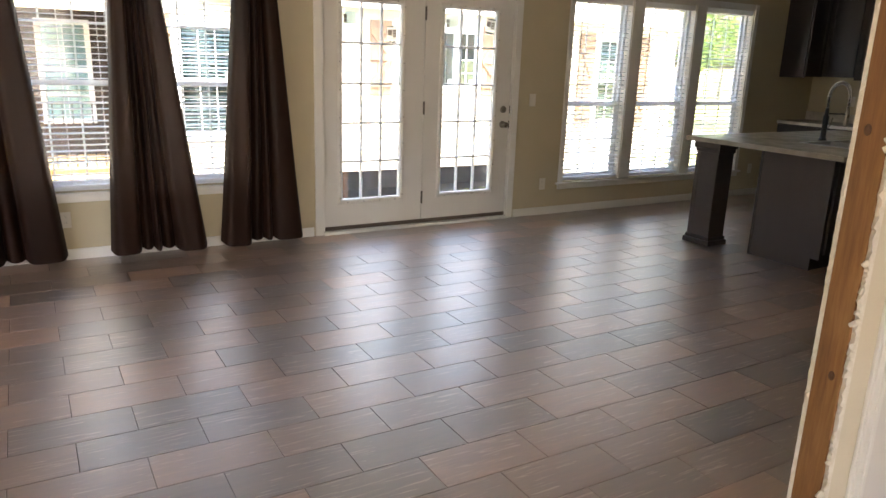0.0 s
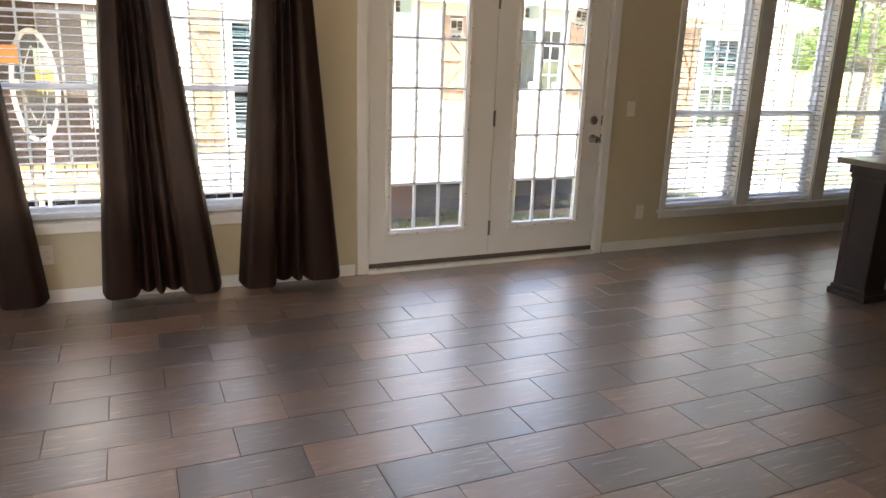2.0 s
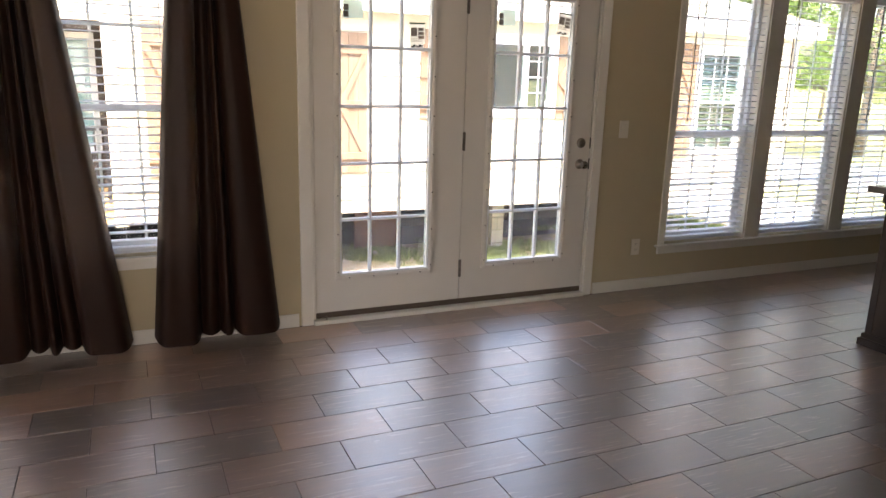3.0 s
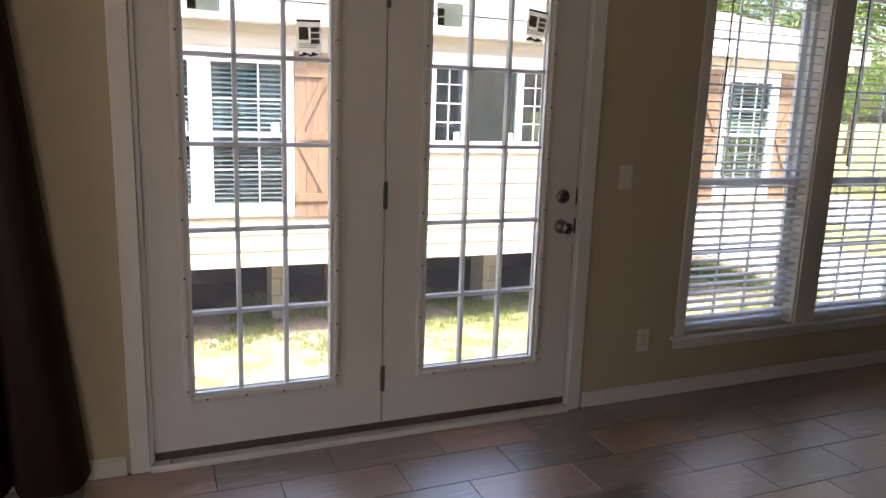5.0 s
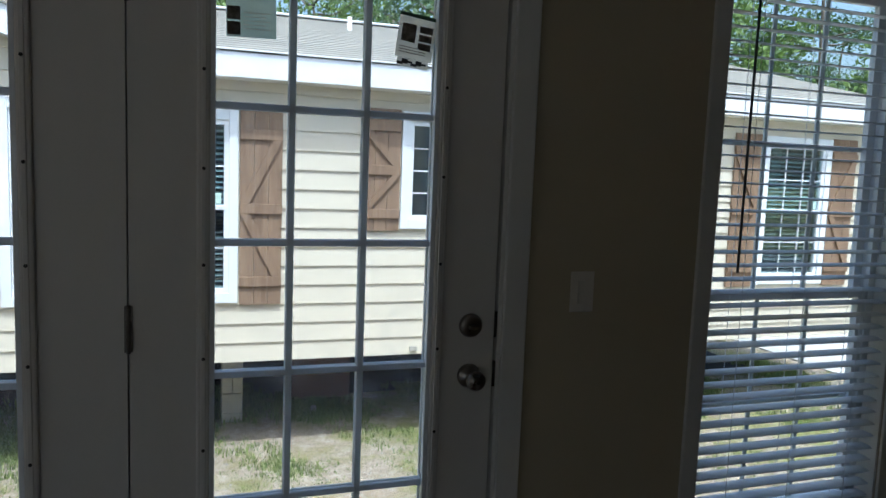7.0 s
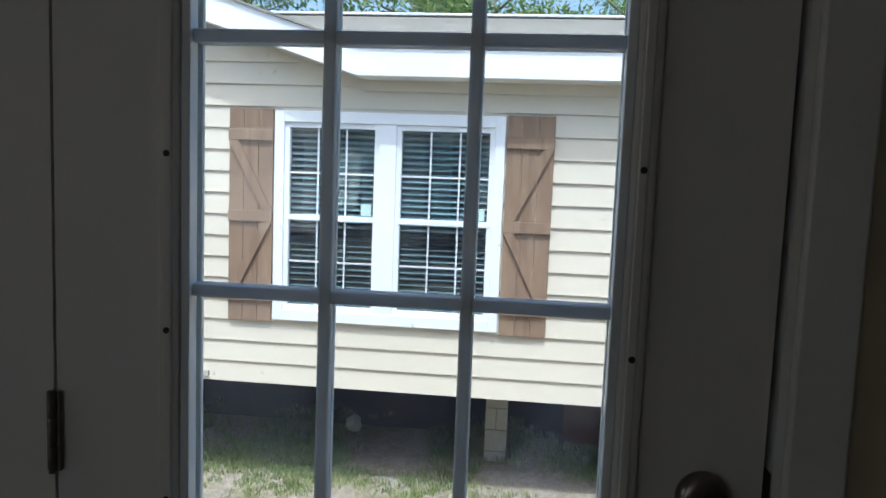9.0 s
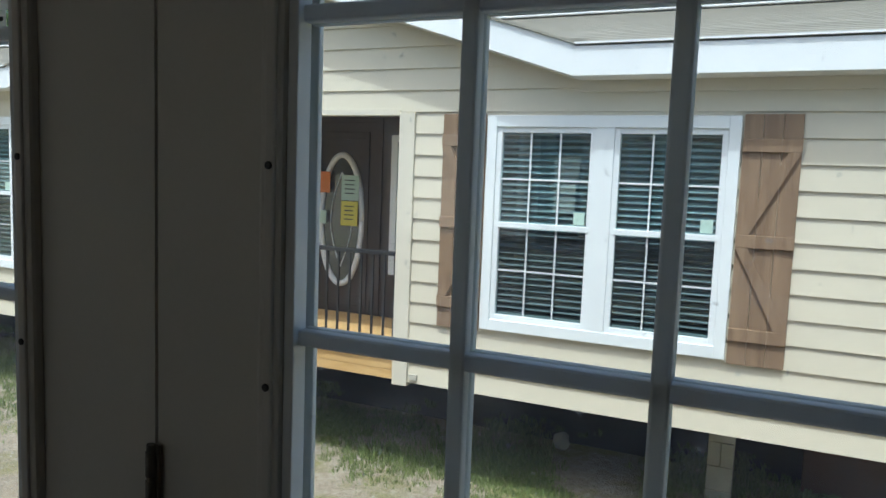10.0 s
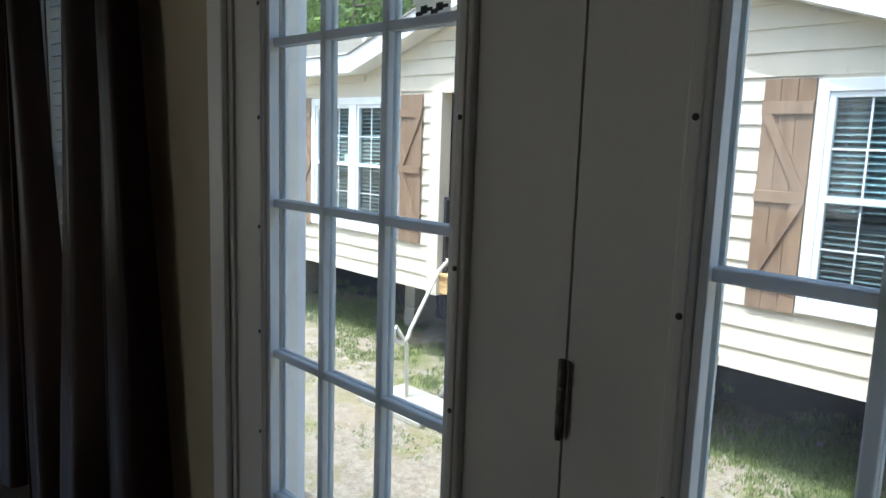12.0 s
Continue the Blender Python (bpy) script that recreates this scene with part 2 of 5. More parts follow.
M_CHROME = surface("chrome", (0.62, 0.62, 0.62), (0.75, 0.75, 0.75), 0.16, 20, metal=1.0, fine=200, bumps=0.0)
M_WAND = surface("smoked_wand", (0.03, 0.035, 0.035), (0.06, 0.065, 0.065), 0.3, 9, fine=100, bumps=0.0)
M_CURTAIN = surface("brown_satin", (0.022, 0.0100, 0.0064), (0.040, 0.0190, 0.0120), 0.36, 5, stretch=(1, 1, 0.2), fine=260, bumps=0.15, spec=0.18, thin=0.4, through_=(0.085, 0.058, 0.045))
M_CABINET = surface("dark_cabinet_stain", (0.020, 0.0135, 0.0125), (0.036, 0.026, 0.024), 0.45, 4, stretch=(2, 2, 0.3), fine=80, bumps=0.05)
# panel and post colour; also carries the window-lit look of one upper cabinet
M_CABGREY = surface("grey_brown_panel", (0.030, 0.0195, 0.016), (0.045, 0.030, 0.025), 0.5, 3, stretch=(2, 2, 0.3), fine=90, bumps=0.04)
M_COUNTER = surface("pale_laminate_counter", (0.42, 0.38, 0.33), (0.66, 0.62, 0.56), 0.22, 7, fine=40, bumps=0.0)
# brown laminate edge, with the shadow on it put into the colour too
M_COUNTEREDGE = surface("counter_edge", (0.17, 0.145, 0.12), (0.30, 0.265, 0.225), 0.35, 9, fine=60, bumps=0.0)
M_KNOT = surface("pine_knot", (0.05, 0.018, 0.006), (0.12, 0.05, 0.016), 0.6, 30, bumps=0.1)
M_STEEL = surface("brushed_steel", (0.42, 0.42, 0.42), (0.55, 0.55, 0.55), 0.3, 6, metal=1.0, fine=160, bumps=0.02)
M_PLATE = surface("almond_plate", (0.66, 0.62, 0.54), (0.70, 0.66, 0.58), 0.4, 6, fine=90, bumps=0.0)
M_SLOT = surface("slot_black", (0.02, 0.02, 0.02), (0.03, 0.03, 0.03), 0.6, 6, bumps=0.0)
M_STUD = wood("pine_stud", (0.115, 0.044, 0.012), (0.21, 0.092, 0.026), (0.29, 0.148, 0.048), "z", 0.65, 2.2, True)
M_DECK = wood("new_deck_lumber", (0.42, 0.24, 0.08), (0.60, 0.38, 0.15), (0.70, 0.48, 0.22), "x", 0.7, 2.2, True)
M_SHUTTER = wood("cedar_shutter", (0.15, 0.092, 0.052), (0.225, 0.145, 0.088), (0.29, 0.195, 0.12), "z", 0.75, 2.5)
M_SIDING = surface("cream_siding", (0.58, 0.525, 0.415), (0.63, 0.575, 0.46), 0.6, 2, stretch=(0.15, 1, 1), fine=60, bumps=0.1)
M_CORNER = surface("cream_corner_trim", (0.60, 0.55, 0.45), (0.65, 0.60, 0.50), 0.6, 3, fine=60, bumps=0.05)
M_FASCIA = surface("white_fascia", (0.74, 0.75, 0.77), (0.81, 0.82, 0.83), 0.5, 2, fine=60, bumps=0.03)
M_SOFFIT = surface("white_soffit", (0.66, 0.65, 0.62), (0.74, 0.73, 0.70), 0.6, 2, fine=60, bumps=0.05)
M_SHINGLE = surface("tan_shingle", (0.235, 0.218, 0.182), (0.37, 0.345, 0.295), 0.95, 6, stretch=(0.4, 1, 1), fine=90, bumps=0.5, vary=0.25)
# black belly board; the same black also paints the shade below the house
M_UNDER = surface("black_underbelly_shade", (0.010, 0.010, 0.012), (0.022, 0.022, 0.025), 0.8, 4, fine=60, bumps=0.2)
M_BLOCK = surface("concrete_block", (0.34, 0.32, 0.27), (0.50, 0.47, 0.40), 0.95, 9, fine=140, bumps=0.5)
M_REDPANEL = surface("rust_brown_panel", (0.09, 0.042, 0.026), (0.14, 0.065, 0.04), 0.8, 5, fine=90, bumps=0.2)
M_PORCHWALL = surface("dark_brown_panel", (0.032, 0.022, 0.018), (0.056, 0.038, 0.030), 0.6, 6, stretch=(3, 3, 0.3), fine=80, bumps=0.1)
# dimness and teal reflection of the far windows, put into the room colour
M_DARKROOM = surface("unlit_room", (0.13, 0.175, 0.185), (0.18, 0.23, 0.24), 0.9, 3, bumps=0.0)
M_SCREEN = pane_material("insect_screen", (0.95, 0.955, 0.96), 0.3, 0.0)
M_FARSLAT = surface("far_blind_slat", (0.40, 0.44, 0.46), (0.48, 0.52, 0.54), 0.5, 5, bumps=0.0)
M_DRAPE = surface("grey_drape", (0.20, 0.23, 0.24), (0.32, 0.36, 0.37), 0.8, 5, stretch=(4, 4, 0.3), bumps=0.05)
M_GROUND = ground_material()
M_GRASS = leaf_material("weeds", (0.11, 0.16, 0.045), (0.34, 0.40, 0.14))
M_LEAF = leaf_material("tree_leaves", (0.08, 0.14, 0.032), (0.24, 0.34, 0.085))
M_LEAF_PINE = leaf_material("pine_leaves", (0.04, 0.085, 0.028), (0.11, 0.18, 0.055))
M_BARK = surface("bark", (0.09, 0.07, 0.055), (0.20, 0.165, 0.13), 0.95, 5, stretch=(3, 3, 0.5), fine=60, bumps=0.6)
M_DRIVE = surface("pale_concrete", (0.42, 0.41, 0.385), (0.54, 0.525, 0.49), 0.9, 1.2, fine=70, bumps=0.2)
M_ROAD = surface("worn_asphalt", (0.17, 0.17, 0.165), (0.26, 0.255, 0.245), 0.9, 1.5, fine=80, bumps=0.3)
M_PAPER = surface("flyer_paper", (0.72, 0.69, 0.62), (0.80, 0.77, 0.70), 0.6, 12, bumps=0.0, thin=0.85)
M_PAPERBACK = surface("flyer_grey_green", (0.62, 0.68, 0.62), (0.70, 0.75, 0.69), 0.6, 12, bumps=0.0, thin=0.85)
M_INK = surface("flyer_dark_print", (0.16, 0.135, 0.115), (0.42, 0.36, 0.31), 0.6, 60, bumps=0.0, thin=0.7)
M_GREENHEAD = surface("flyer_green_head", (0.03, 0.07, 0.04), (0.05, 0.10, 0.06), 0.6, 12, bumps=0.0)
M_ORANGE = surface("orange_notice", (0.66, 0.20, 0.05), (0.72, 0.24, 0.07), 0.7, 12, bumps=0.0)
M_YELLOW = surface("yellow_notice", (0.66, 0.58, 0.09), (0.72, 0.64, 0.12), 0.7, 12, bumps=0.0)
M_MINT = surface("mint_notice", (0.44, 0.58, 0.50), (0.50, 0.64, 0.56), 0.7, 12, bumps=0.0)
M_WHITEPAINT = surface("white_tube_paint", (0.66, 0.62, 0.56), (0.76, 0.73, 0.68), 0.4, 8, bumps=0.02)
M_CARDARK = surface("dark_car_paint", (0.03, 0.035, 0.05), (0.05, 0.055, 0.075), 0.25, 3, bumps=0.0)
M_SWEEP = surface("brown_door_sweep", (0.07, 0.05, 0.035), (0.12, 0.09, 0.065), 0.7, 9, bumps=0.1)
M_RUBBER = surface("rubber", (0.02, 0.02, 0.02), (0.035, 0.035, 0.035), 0.8, 20, bumps=0.1)

# ---- building helpers ----


def boxes(*bs, bev=0.0):
    """One bmesh of boxes (x0, y0, z0, x1, y1, z1)."""
    bm = bmesh.new()
    for x0, y0, z0, x1, y1, z1 in bs:
        vs = bmesh.ops.create_cube(bm, size=1.0)["verts"]
        for v in vs:
            v.co = Vector(((x0 + x1) / 2 + v.co.x * (x1 - x0), (y0 + y1) / 2 + v.co.y * (y1 - y0), (z0 + z1) / 2 + v.co.z * (z1 - z0)))
    if bev:
        bmesh.ops.bevel(bm, geom=list(bm.edges), offset=bev, segments=2, affect="EDGES", profile=0.5)
    return bm


def prism(points, y0, y1):
    """An outline in x, z pushed from y0 to y1."""
    bm = bmesh.new()
    a = [bm.verts.new((x, y0, z)) for x, z in points]
    b = [bm.verts.new((x, y1, z)) for x, z in points]
    bm.faces.new(a)
    bm.faces.new(b[::-1])
    for i in range(len(a)):
        j = (i + 1) % len(a)
        bm.faces.new((a[j], a[i], b[i], b[j]))
    bmesh.ops.recalc_face_normals(bm, faces=list(bm.faces))
    return bm


def lathe(profile, segs=24, axis="z"):
    """A turned body from (radius, height) pairs."""
    bm = bmesh.new()
    rings = []
    for r, h in profile:
        ring = []
        for i in range(segs):
            a = 2 * math.pi * i / segs
            c = (r * math.cos(a), r * math.sin(a), h)
            if axis == "y":
                c = (c[0], c[2], c[1])
            elif axis == "x":
                c = (c[2], c[0], c[1])
            ring.append(bm.verts.new(c))
        rings.append(ring)
    for p, q in zip(rings, rings[1:]):
        for i in range(segs):
            j = (i + 1) % segs
            bm.faces.new((p[i], p[j], q[j], q[i]))
    bm.faces.new(rings[0][::-1])
    bm.faces.new(rings[-1])
    bmesh.ops.recalc_face_normals(bm, faces=list(bm.faces))
    for f in bm.faces:
        f.smooth = len(f.verts) == 4
    return bm


def tube(pts, r, segs=8):
    """A round bar along a line of points; r a number or one for each point."""
    bm = bmesh.new()
    pts = [Vector(p) for p in pts]
    rings = []
    for i, p in enumerate(pts):
        d = (pts[min(i + 1, len(pts) - 1)] - pts[max(i - 1, 0)]).normalized()
        u = d.cross(Vector((0.31, 0.17, 0.93)))
        if u.length < 0.05:
            u = d.cross(Vector((1, 0, 0)))
        u.normalize()
        w = d.cross(u)
        rr = r[i] if isinstance(r, (list, tuple)) else r
        rings.append([bm.verts.new(p + rr * (math.cos(2 * math.pi * k / segs) * u + math.sin(2 * math.pi * k / segs) * w)) for k in range(segs)])
    for a, b in zip(rings, rings[1:]):
        for k in range(segs):
            bm.faces.new((a[k], a[(k + 1) % segs], b[(k + 1) % segs], b[k]))
    bm.faces.new(rings[0][::-1])
    bm.faces.new(rings[-1])
    bmesh.ops.recalc_face_normals(bm, faces=list(bm.faces))
    for f in bm.faces:
        f.smooth = len(f.verts) == 4
    return bm


def to_mesh(name, bm, material):
    me = bpy.data.meshes.new(name)
    bm.to_mesh(me)
    bm.free()
    me.materials.append(material)
    return me


def thing(name, label, category, loc=(0, 0, 0), group="", kind=""):
    ob = new(name)
    ob.empty_display_size = 0.1
    ob.location = loc
    return tagged(ob, label, category, group, kind)


def solid(name, bm, material, label, category, loc=(0, 0, 0), group="", kind=""):
    ob = new(name, to_mesh(name, bm, material))
    ob.location = loc
    return tagged(ob, label, category, group, kind)


def part(name, bm, material, parent, label="", loc=(0, 0, 0)):
    ob = new(name, to_mesh(name, bm, material))
    ob.parent, ob.location = parent, loc
    return tagged(ob, label)


def piece(name, mesh, parent, loc, rot=None):
    ob = new(name, mesh)
    ob.parent, ob.location = parent, loc
    if rot:
        ob.rotation_euler = rot
    return ob


def no_shadow(ob):
    ob.visible_shadow = False
    return ob


def wall_with_holes(x0, x1, z0, z1, y0, y1, holes):
    """Boxes of a wall along x that leave the holes (xa, xb, za, zb) free."""
    out, x = [], x0
    for xa, xb, za, zb in sorted(holes):
        out.append((x, y0, z0, xa, y1, z1))
        if za > z0:
            out.append((xa, y0, z0, xb, y1, za))
        if zb < z1:
            out.append((xa, y0, zb, xb, y1, z1))
        x = xb
    out.append((x, y0, z0, x1, y1, z1))
    return boxes(*out)

# ---- structure of the room ----
CEIL = 2.44
DOOR_HOLE = (-0.947, 0.945, 0.0, 2.06)
LEFT_WINDOWS = [(-3.20, -2.44), (-2.28, -1.56)]
RIGHT_WINDOWS = [(1.625, 2.39), (2.54, 3.30), (3.455, 4.24)]
L_SILL, L_HEAD, L_MEET = 0.49, 2.12, 1.25
R_SILL, R_HEAD, R_MEET = 0.318, 2.14, 1.10
EAST, WEST, SOUTH = 5.5, -5.2, -9.0
PART_Y0, PART_Y1 = -4.555, -4.44
JAMB = -0.98

holes = [DOOR_HOLE] + [(a, b, L_SILL, L_HEAD) for a, b in LEFT_WINDOWS] + [(a, b, R_SILL, R_HEAD) for a, b in RIGHT_WINDOWS]
solid("wall_north", wall_with_holes(WEST, EAST + 0.12, 0, CEIL, 0, 0.14, holes), M_WALL, "tan painted wall with windows and glazed doors", "wall", kind="structure")
solid("wall_east", boxes((EAST, SOUTH, 0, EAST + 0.12, 0, CEIL)), M_WALL, "tan painted kitchen wall", "wall", kind="structure")
# west and south walls stay out of view; their openings are added for fill light
solid("wall_west", boxes((WEST - 0.12, SOUTH, 0, WEST, -3.3, CEIL), (WEST - 0.12, -1.3, 0, WEST, 0.14, CEIL), (WEST - 0.12, -3.3, 0, WEST, -1.3, 0.6), (WEST - 0.12, -3.3, 2.1, WEST, -1.3, CEIL)), M_WALL, "tan painted side wall", "wall", kind="structure")
solid("wall_south", wall_with_holes(WEST - 0.12, EAST + 0.12, 0, CEIL, SOUTH - 0.14, SOUTH, [(-4.6, -2.2, 0.6, 2.1)]), M_DRYWALL, "primed drywall with an added unseen opening for fill light", "wall", kind="structure")
solid("ceiling", boxes((WEST - 0.12, SOUTH - 0.14, CEIL, EAST + 0.12, 0.14, CEIL + 0.12)), M_CEIL, "plain white ceiling", "ceiling", kind="structure")
# roof is out of view; its overhang is added to shade the outside
solid("roof_slab", boxes((WEST - 0.4, SOUTH - 0.5, CEIL + 0.12, EAST + 0.5, 0.2, CEIL + 0.3)), M_SOFFIT, "unseen roof over the room with an added shading overhang", "roof", kind="structure")
solid("outer_siding", wall_with_holes(WEST - 0.12, EAST + 0.12, -0.3, CEIL, 0.142, 0.16, holes), M_SIDING, "outside face of the window wall", "wall", kind="structure")
solid("floor_base", boxes((WEST - 0.12, SOUTH - 0.14, -0.30, EAST + 0.12, 0.14, -0.0075)), M_GROUT, "dark grout bed under the floor tiles", "floor", kind="structure")
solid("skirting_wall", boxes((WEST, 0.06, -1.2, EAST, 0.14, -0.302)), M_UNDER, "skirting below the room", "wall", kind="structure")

# partition with a raw opening: stud, drywall on both faces
partition = thing("wall_partition", "drywall partition with a raw cut opening and bare stud", "wall", kind="structure")
part("near_drywall", boxes((JAMB + 0.012, PART_Y0, 0, EAST, PART_Y0 + 0.0125, CEIL)), M_DRYWALL, partition, "primed drywall face")
part("far_drywall", boxes((JAMB + 0.002, PART_Y1 - 0.0125, 0, EAST, PART_Y1, CEIL)), M_WALL, partition, "tan drywall face")
part("stud", boxes((JAMB, PART_Y0 + 0.013, 0, JAMB + 0.038, PART_Y1 - 0.013, CEIL), bev=0.003), M_STUD, partition, "knotty pine stud")
part("second_stud", boxes((JAMB + 0.039, PART_Y0 + 0.013, 0, JAMB + 0.077, PART_Y1 - 0.013, CEIL)), M_STUD, partition)
part("left_run", boxes((WEST, PART_Y0, 0, -3.26, PART_Y1, CEIL)), M_DRYWALL, partition)
for ky, kz, kr in ((-4.484, 1.354, 0.011), (-4.512, 0.60, 0.010)):
    knot = lathe([(0.0, 0.0), (kr * 0.5, 0.0006), (kr, 0.0002), (kr * 1.15, -0.002)], 14)
    for v in knot.verts:
        v.co = Vector((-v.co.z, v.co.x, v.co.y * 1.5))
    part("knot", knot, M_KNOT, partition, "dark knot in the stud", (JAMB - 0.0005, ky, kz))
rng = random.Random(4)


def torn_edge(y0, y1, step, bite, x_base):
    """A ragged strip of broken gypsum along the cut."""
    bm = bmesh.new()
    z = 0.0
    prev = None
    while z < CEIL:
        d = rng.random() ** 2 * bite
        if rng.random() < 0.12:
            d += bite * 0.9
        row = [bm.verts.new((x_base - d, y0, z)), bm.verts.new((x_base + 0.02, y0, z)), bm.verts.new((x_base + 0.02, y1, z)), bm.verts.new((x_base - d * 0.3, y1, z))]
        if prev:
            for i in range(4):
                j = (i + 1) % 4
                bm.faces.new((prev[i], prev[j], row[j], row[i]))
        prev = row
        z += step * (0.4 + rng.random())
    bmesh.ops.recalc_face_normals(bm, faces=list(bm.faces))
    return bm


part("torn_near_edge", torn_edge(PART_Y0 - 0.001, PART_Y0 + 0.014, 0.014, 0.014, JAMB + 0.012), M_GYPSUM, partition, "ragged torn drywall edge")
part("torn_far_edge", torn_edge(PART_Y1 - 0.014, PART_Y1 + 0.001, 0.02, 0.008, JAMB + 0.002), M_GYPSUM, partition, "ragged torn drywall edge")
for k in range(26):
    z = rng.uniform(0.15, 1.5)
    s = rng.uniform(0.004, 0.012)
    bm = boxes((-s, -s * 0.6, -s * 1.4, s, s * 0.6, s * 1.4), bev=s * 0.3)
    ob = part("paper_shred", bm, M_GYPSUM, partition, "", (JAMB + rng.uniform(-0.004, 0.006), PART_Y0 + rng.uniform(-0.004, 0.008), z))
    ob.rotation_euler = (rng.uniform(-1, 1), rng.uniform(-1, 1), rng.uniform(-1, 1))
side_casing = thing("door_casing", "white fluted door casing on the drywall partition", "trim", kind="structure")
for i, (a, b, d) in enumerate(((0.0, 0.018, 0.012), (0.018, 0.05, 0.017), (0.05, 0.072, 0.022))):
    part("casing_step", boxes((JAMB + 0.13 + a, PART_Y0 - d, 0, JAMB + 0.13 + b, PART_Y0 - 0.0005, 2.1), bev=0.003), M_TRIM, side_casing)
part("hall_door", boxes((JAMB + 0.205, PART_Y0 - 0.012, 0.01, JAMB + 0.95, PART_Y0 - 0.001, 2.04)), M_DOOR, side_casing, "plain white door leaf")

# baseboards along the window wall, in runs between the openings
for a, b in ((WEST, -1.03), (1.03, EAST)):
    bm = boxes((a, -0.012, 0.0, b, -0.0005, 0.066), (a, -0.009, 0.066, b, -0.0005, 0.078))
    solid("baseboard", bm, M_TRIM, "white painted baseboard", "baseboard", kind="structure")
solid("baseboard", boxes((EAST - 0.012, -4.2, 0, EAST - 0.0005, -0.62, 0.075)), M_TRIM, "white painted baseboard", "baseboard", kind="structure")

# ---- glazed double doors ----


def french_door(name, x0, x1, gx0, gx1, label, hinge_x, lock):
    """A door leaf with a glass lite of three by five, its frame, screws, hinges and lock."""
    door = thing(name, label, "door", (0, 0, 0), kind="structure")
    z0, z1, gz0, gz1 = 0.066, 2.04, 0.293, 1.927
    ya, yb = 0.006, 0.048
    part("slab", boxes((x0, ya, z0, gx0 - 0.02, yb, z1), (gx1 + 0.02, ya, z0, x1, yb, z1), (gx0 - 0.02, ya, z0, gx1 + 0.02, yb, gz0 - 0.02), (gx0 - 0.02, ya, gz1 + 0.02, gx1 + 0.02, yb, z1)), M_DOOR, door)
    for ys, yt, nm in ((-0.007, 0.020, "lite_frame"), (0.030, 0.042, "outer_lite_frame")):
        o = 0.036
        bars = ((gx0 - o, gz0 - o, gx0 - 0.006, gz1 + o), (gx1 + 0.006, gz0 - o, gx1 + o, gz1 + o), (gx0 - 0.0061, gz0 - o, gx1 + 0.0061, gz0 - 0.006), (gx0 - 0.0061, gz1 + 0.006, gx1 + 0.0061, gz1 + o))
        part(nm, boxes(*[(a, ys, b, c, yt, d) for a, b, c, d in bars], bev=0.005), M_DOOR, door, "raised plastic lite frame")
        inner = ((gx0 - 0.0059, gz0 - 0.0059, gx0 + 0.006, gz1 + 0.0059), (gx1 - 0.006, gz0 - 0.0059, gx1 + 0.0059, gz1 + 0.0059), (gx0 + 0.006, gz0 - 0.0059, gx1 - 0.006, gz0 + 0.006), (gx0 + 0.006, gz1 - 0.006, gx1 - 0.006, gz1 + 0.0059))
        if nm == "lite_frame":
            e0, e1 = 0.026, 0.014
            rb = ((gx0 - e0, gz0 - e0, gx0 - e1, gz1 + e0), (gx1 + e1, gz0 - e0, gx1 + e0, gz1 + e0), (gx0 - e1, gz0 - e0, gx1 + e1, gz0 - e1), (gx0 - e1, gz1 + e1, gx1 + e1, gz1 + e0))
            part("screw_ridge", boxes(*[(a, ys - 0.0035, b, c, ys + 0.002, d) for a, b, c, d in rb], bev=0.002), M_DOOR, door)
        part("glazing_bead", boxes(*[(a, ys + 0.006, b, c, yt + 0.002, d) for a, b, c, d in inner], bev=0.0015), M_VINYL, door)
    no_shadow(part("pane", boxes((gx0 - 0.004, 0.0235, gz0 - 0.004, gx1 + 0.004, 0.0265, gz1 + 0.004)), M_PANE_DOOR, door))
    w, h = (gx1 - gx0) / 3, (gz1 - gz0) / 5
    for i in (1, 2):
        for a, b in ((0.007, 0.0225), (0.0275, 0.038)):
            part("muntin", boxes((gx0 + w * i - 0.0085, a, gz0, gx0 + w * i + 0.0085, b, gz1), bev=0.003), M_MUNTIN, door, "white glazing bar")
    for i in (1, 2, 3, 4):
        for a, b in ((0.008, 0.0222), (0.0278, 0.037)):
            part("muntin", boxes((gx0, a, gz0 + h * i - 0.0085, gx1, b, gz0 + h * i + 0.0085), bev=0.003), M_MUNTIN, door, "white glazing bar")
    screw = to_mesh("screw", lathe([(0.0042, 0.0), (0.0042, -0.0015), (0.0025, -0.002)], 10, "y"), M_SLOT)
    for sx in (gx0 - 0.020, gx1 + 0.020):
        for k in range(8):
            piece("screw", screw, door, (sx, -0.0107, 0.312 + 0.2275 * k))
    for k in range(4):
        for sz in (gz0 - 0.021, gz1 + 0.021):
            piece("screw", screw, door, (gx0 + 0.05 + k * (gx1 - gx0 - 0.1) / 3, -0.0107, sz))
    if hinge_x is not None:
        for hz in (0.27, 1.071, 1.87):
            hg = part("hinge", lathe([(0.005, -0.057), (0.005, 0.057)], 10), M_HINGE, door, "aged metal hinge", (hinge_x, -0.004, hz))
            for kk in (-0.034, 0.0, 0.034):
                part("knuckle", lathe([(0.0062, -0.0145), (0.0062, 0.0145)], 10), M_HINGE, hg, "", (0, 0, kk))
            part("leaf_plate", boxes((-0.009, 0.002, -0.055, 0.009, 0.006, 0.055)), M_HINGE, hg)
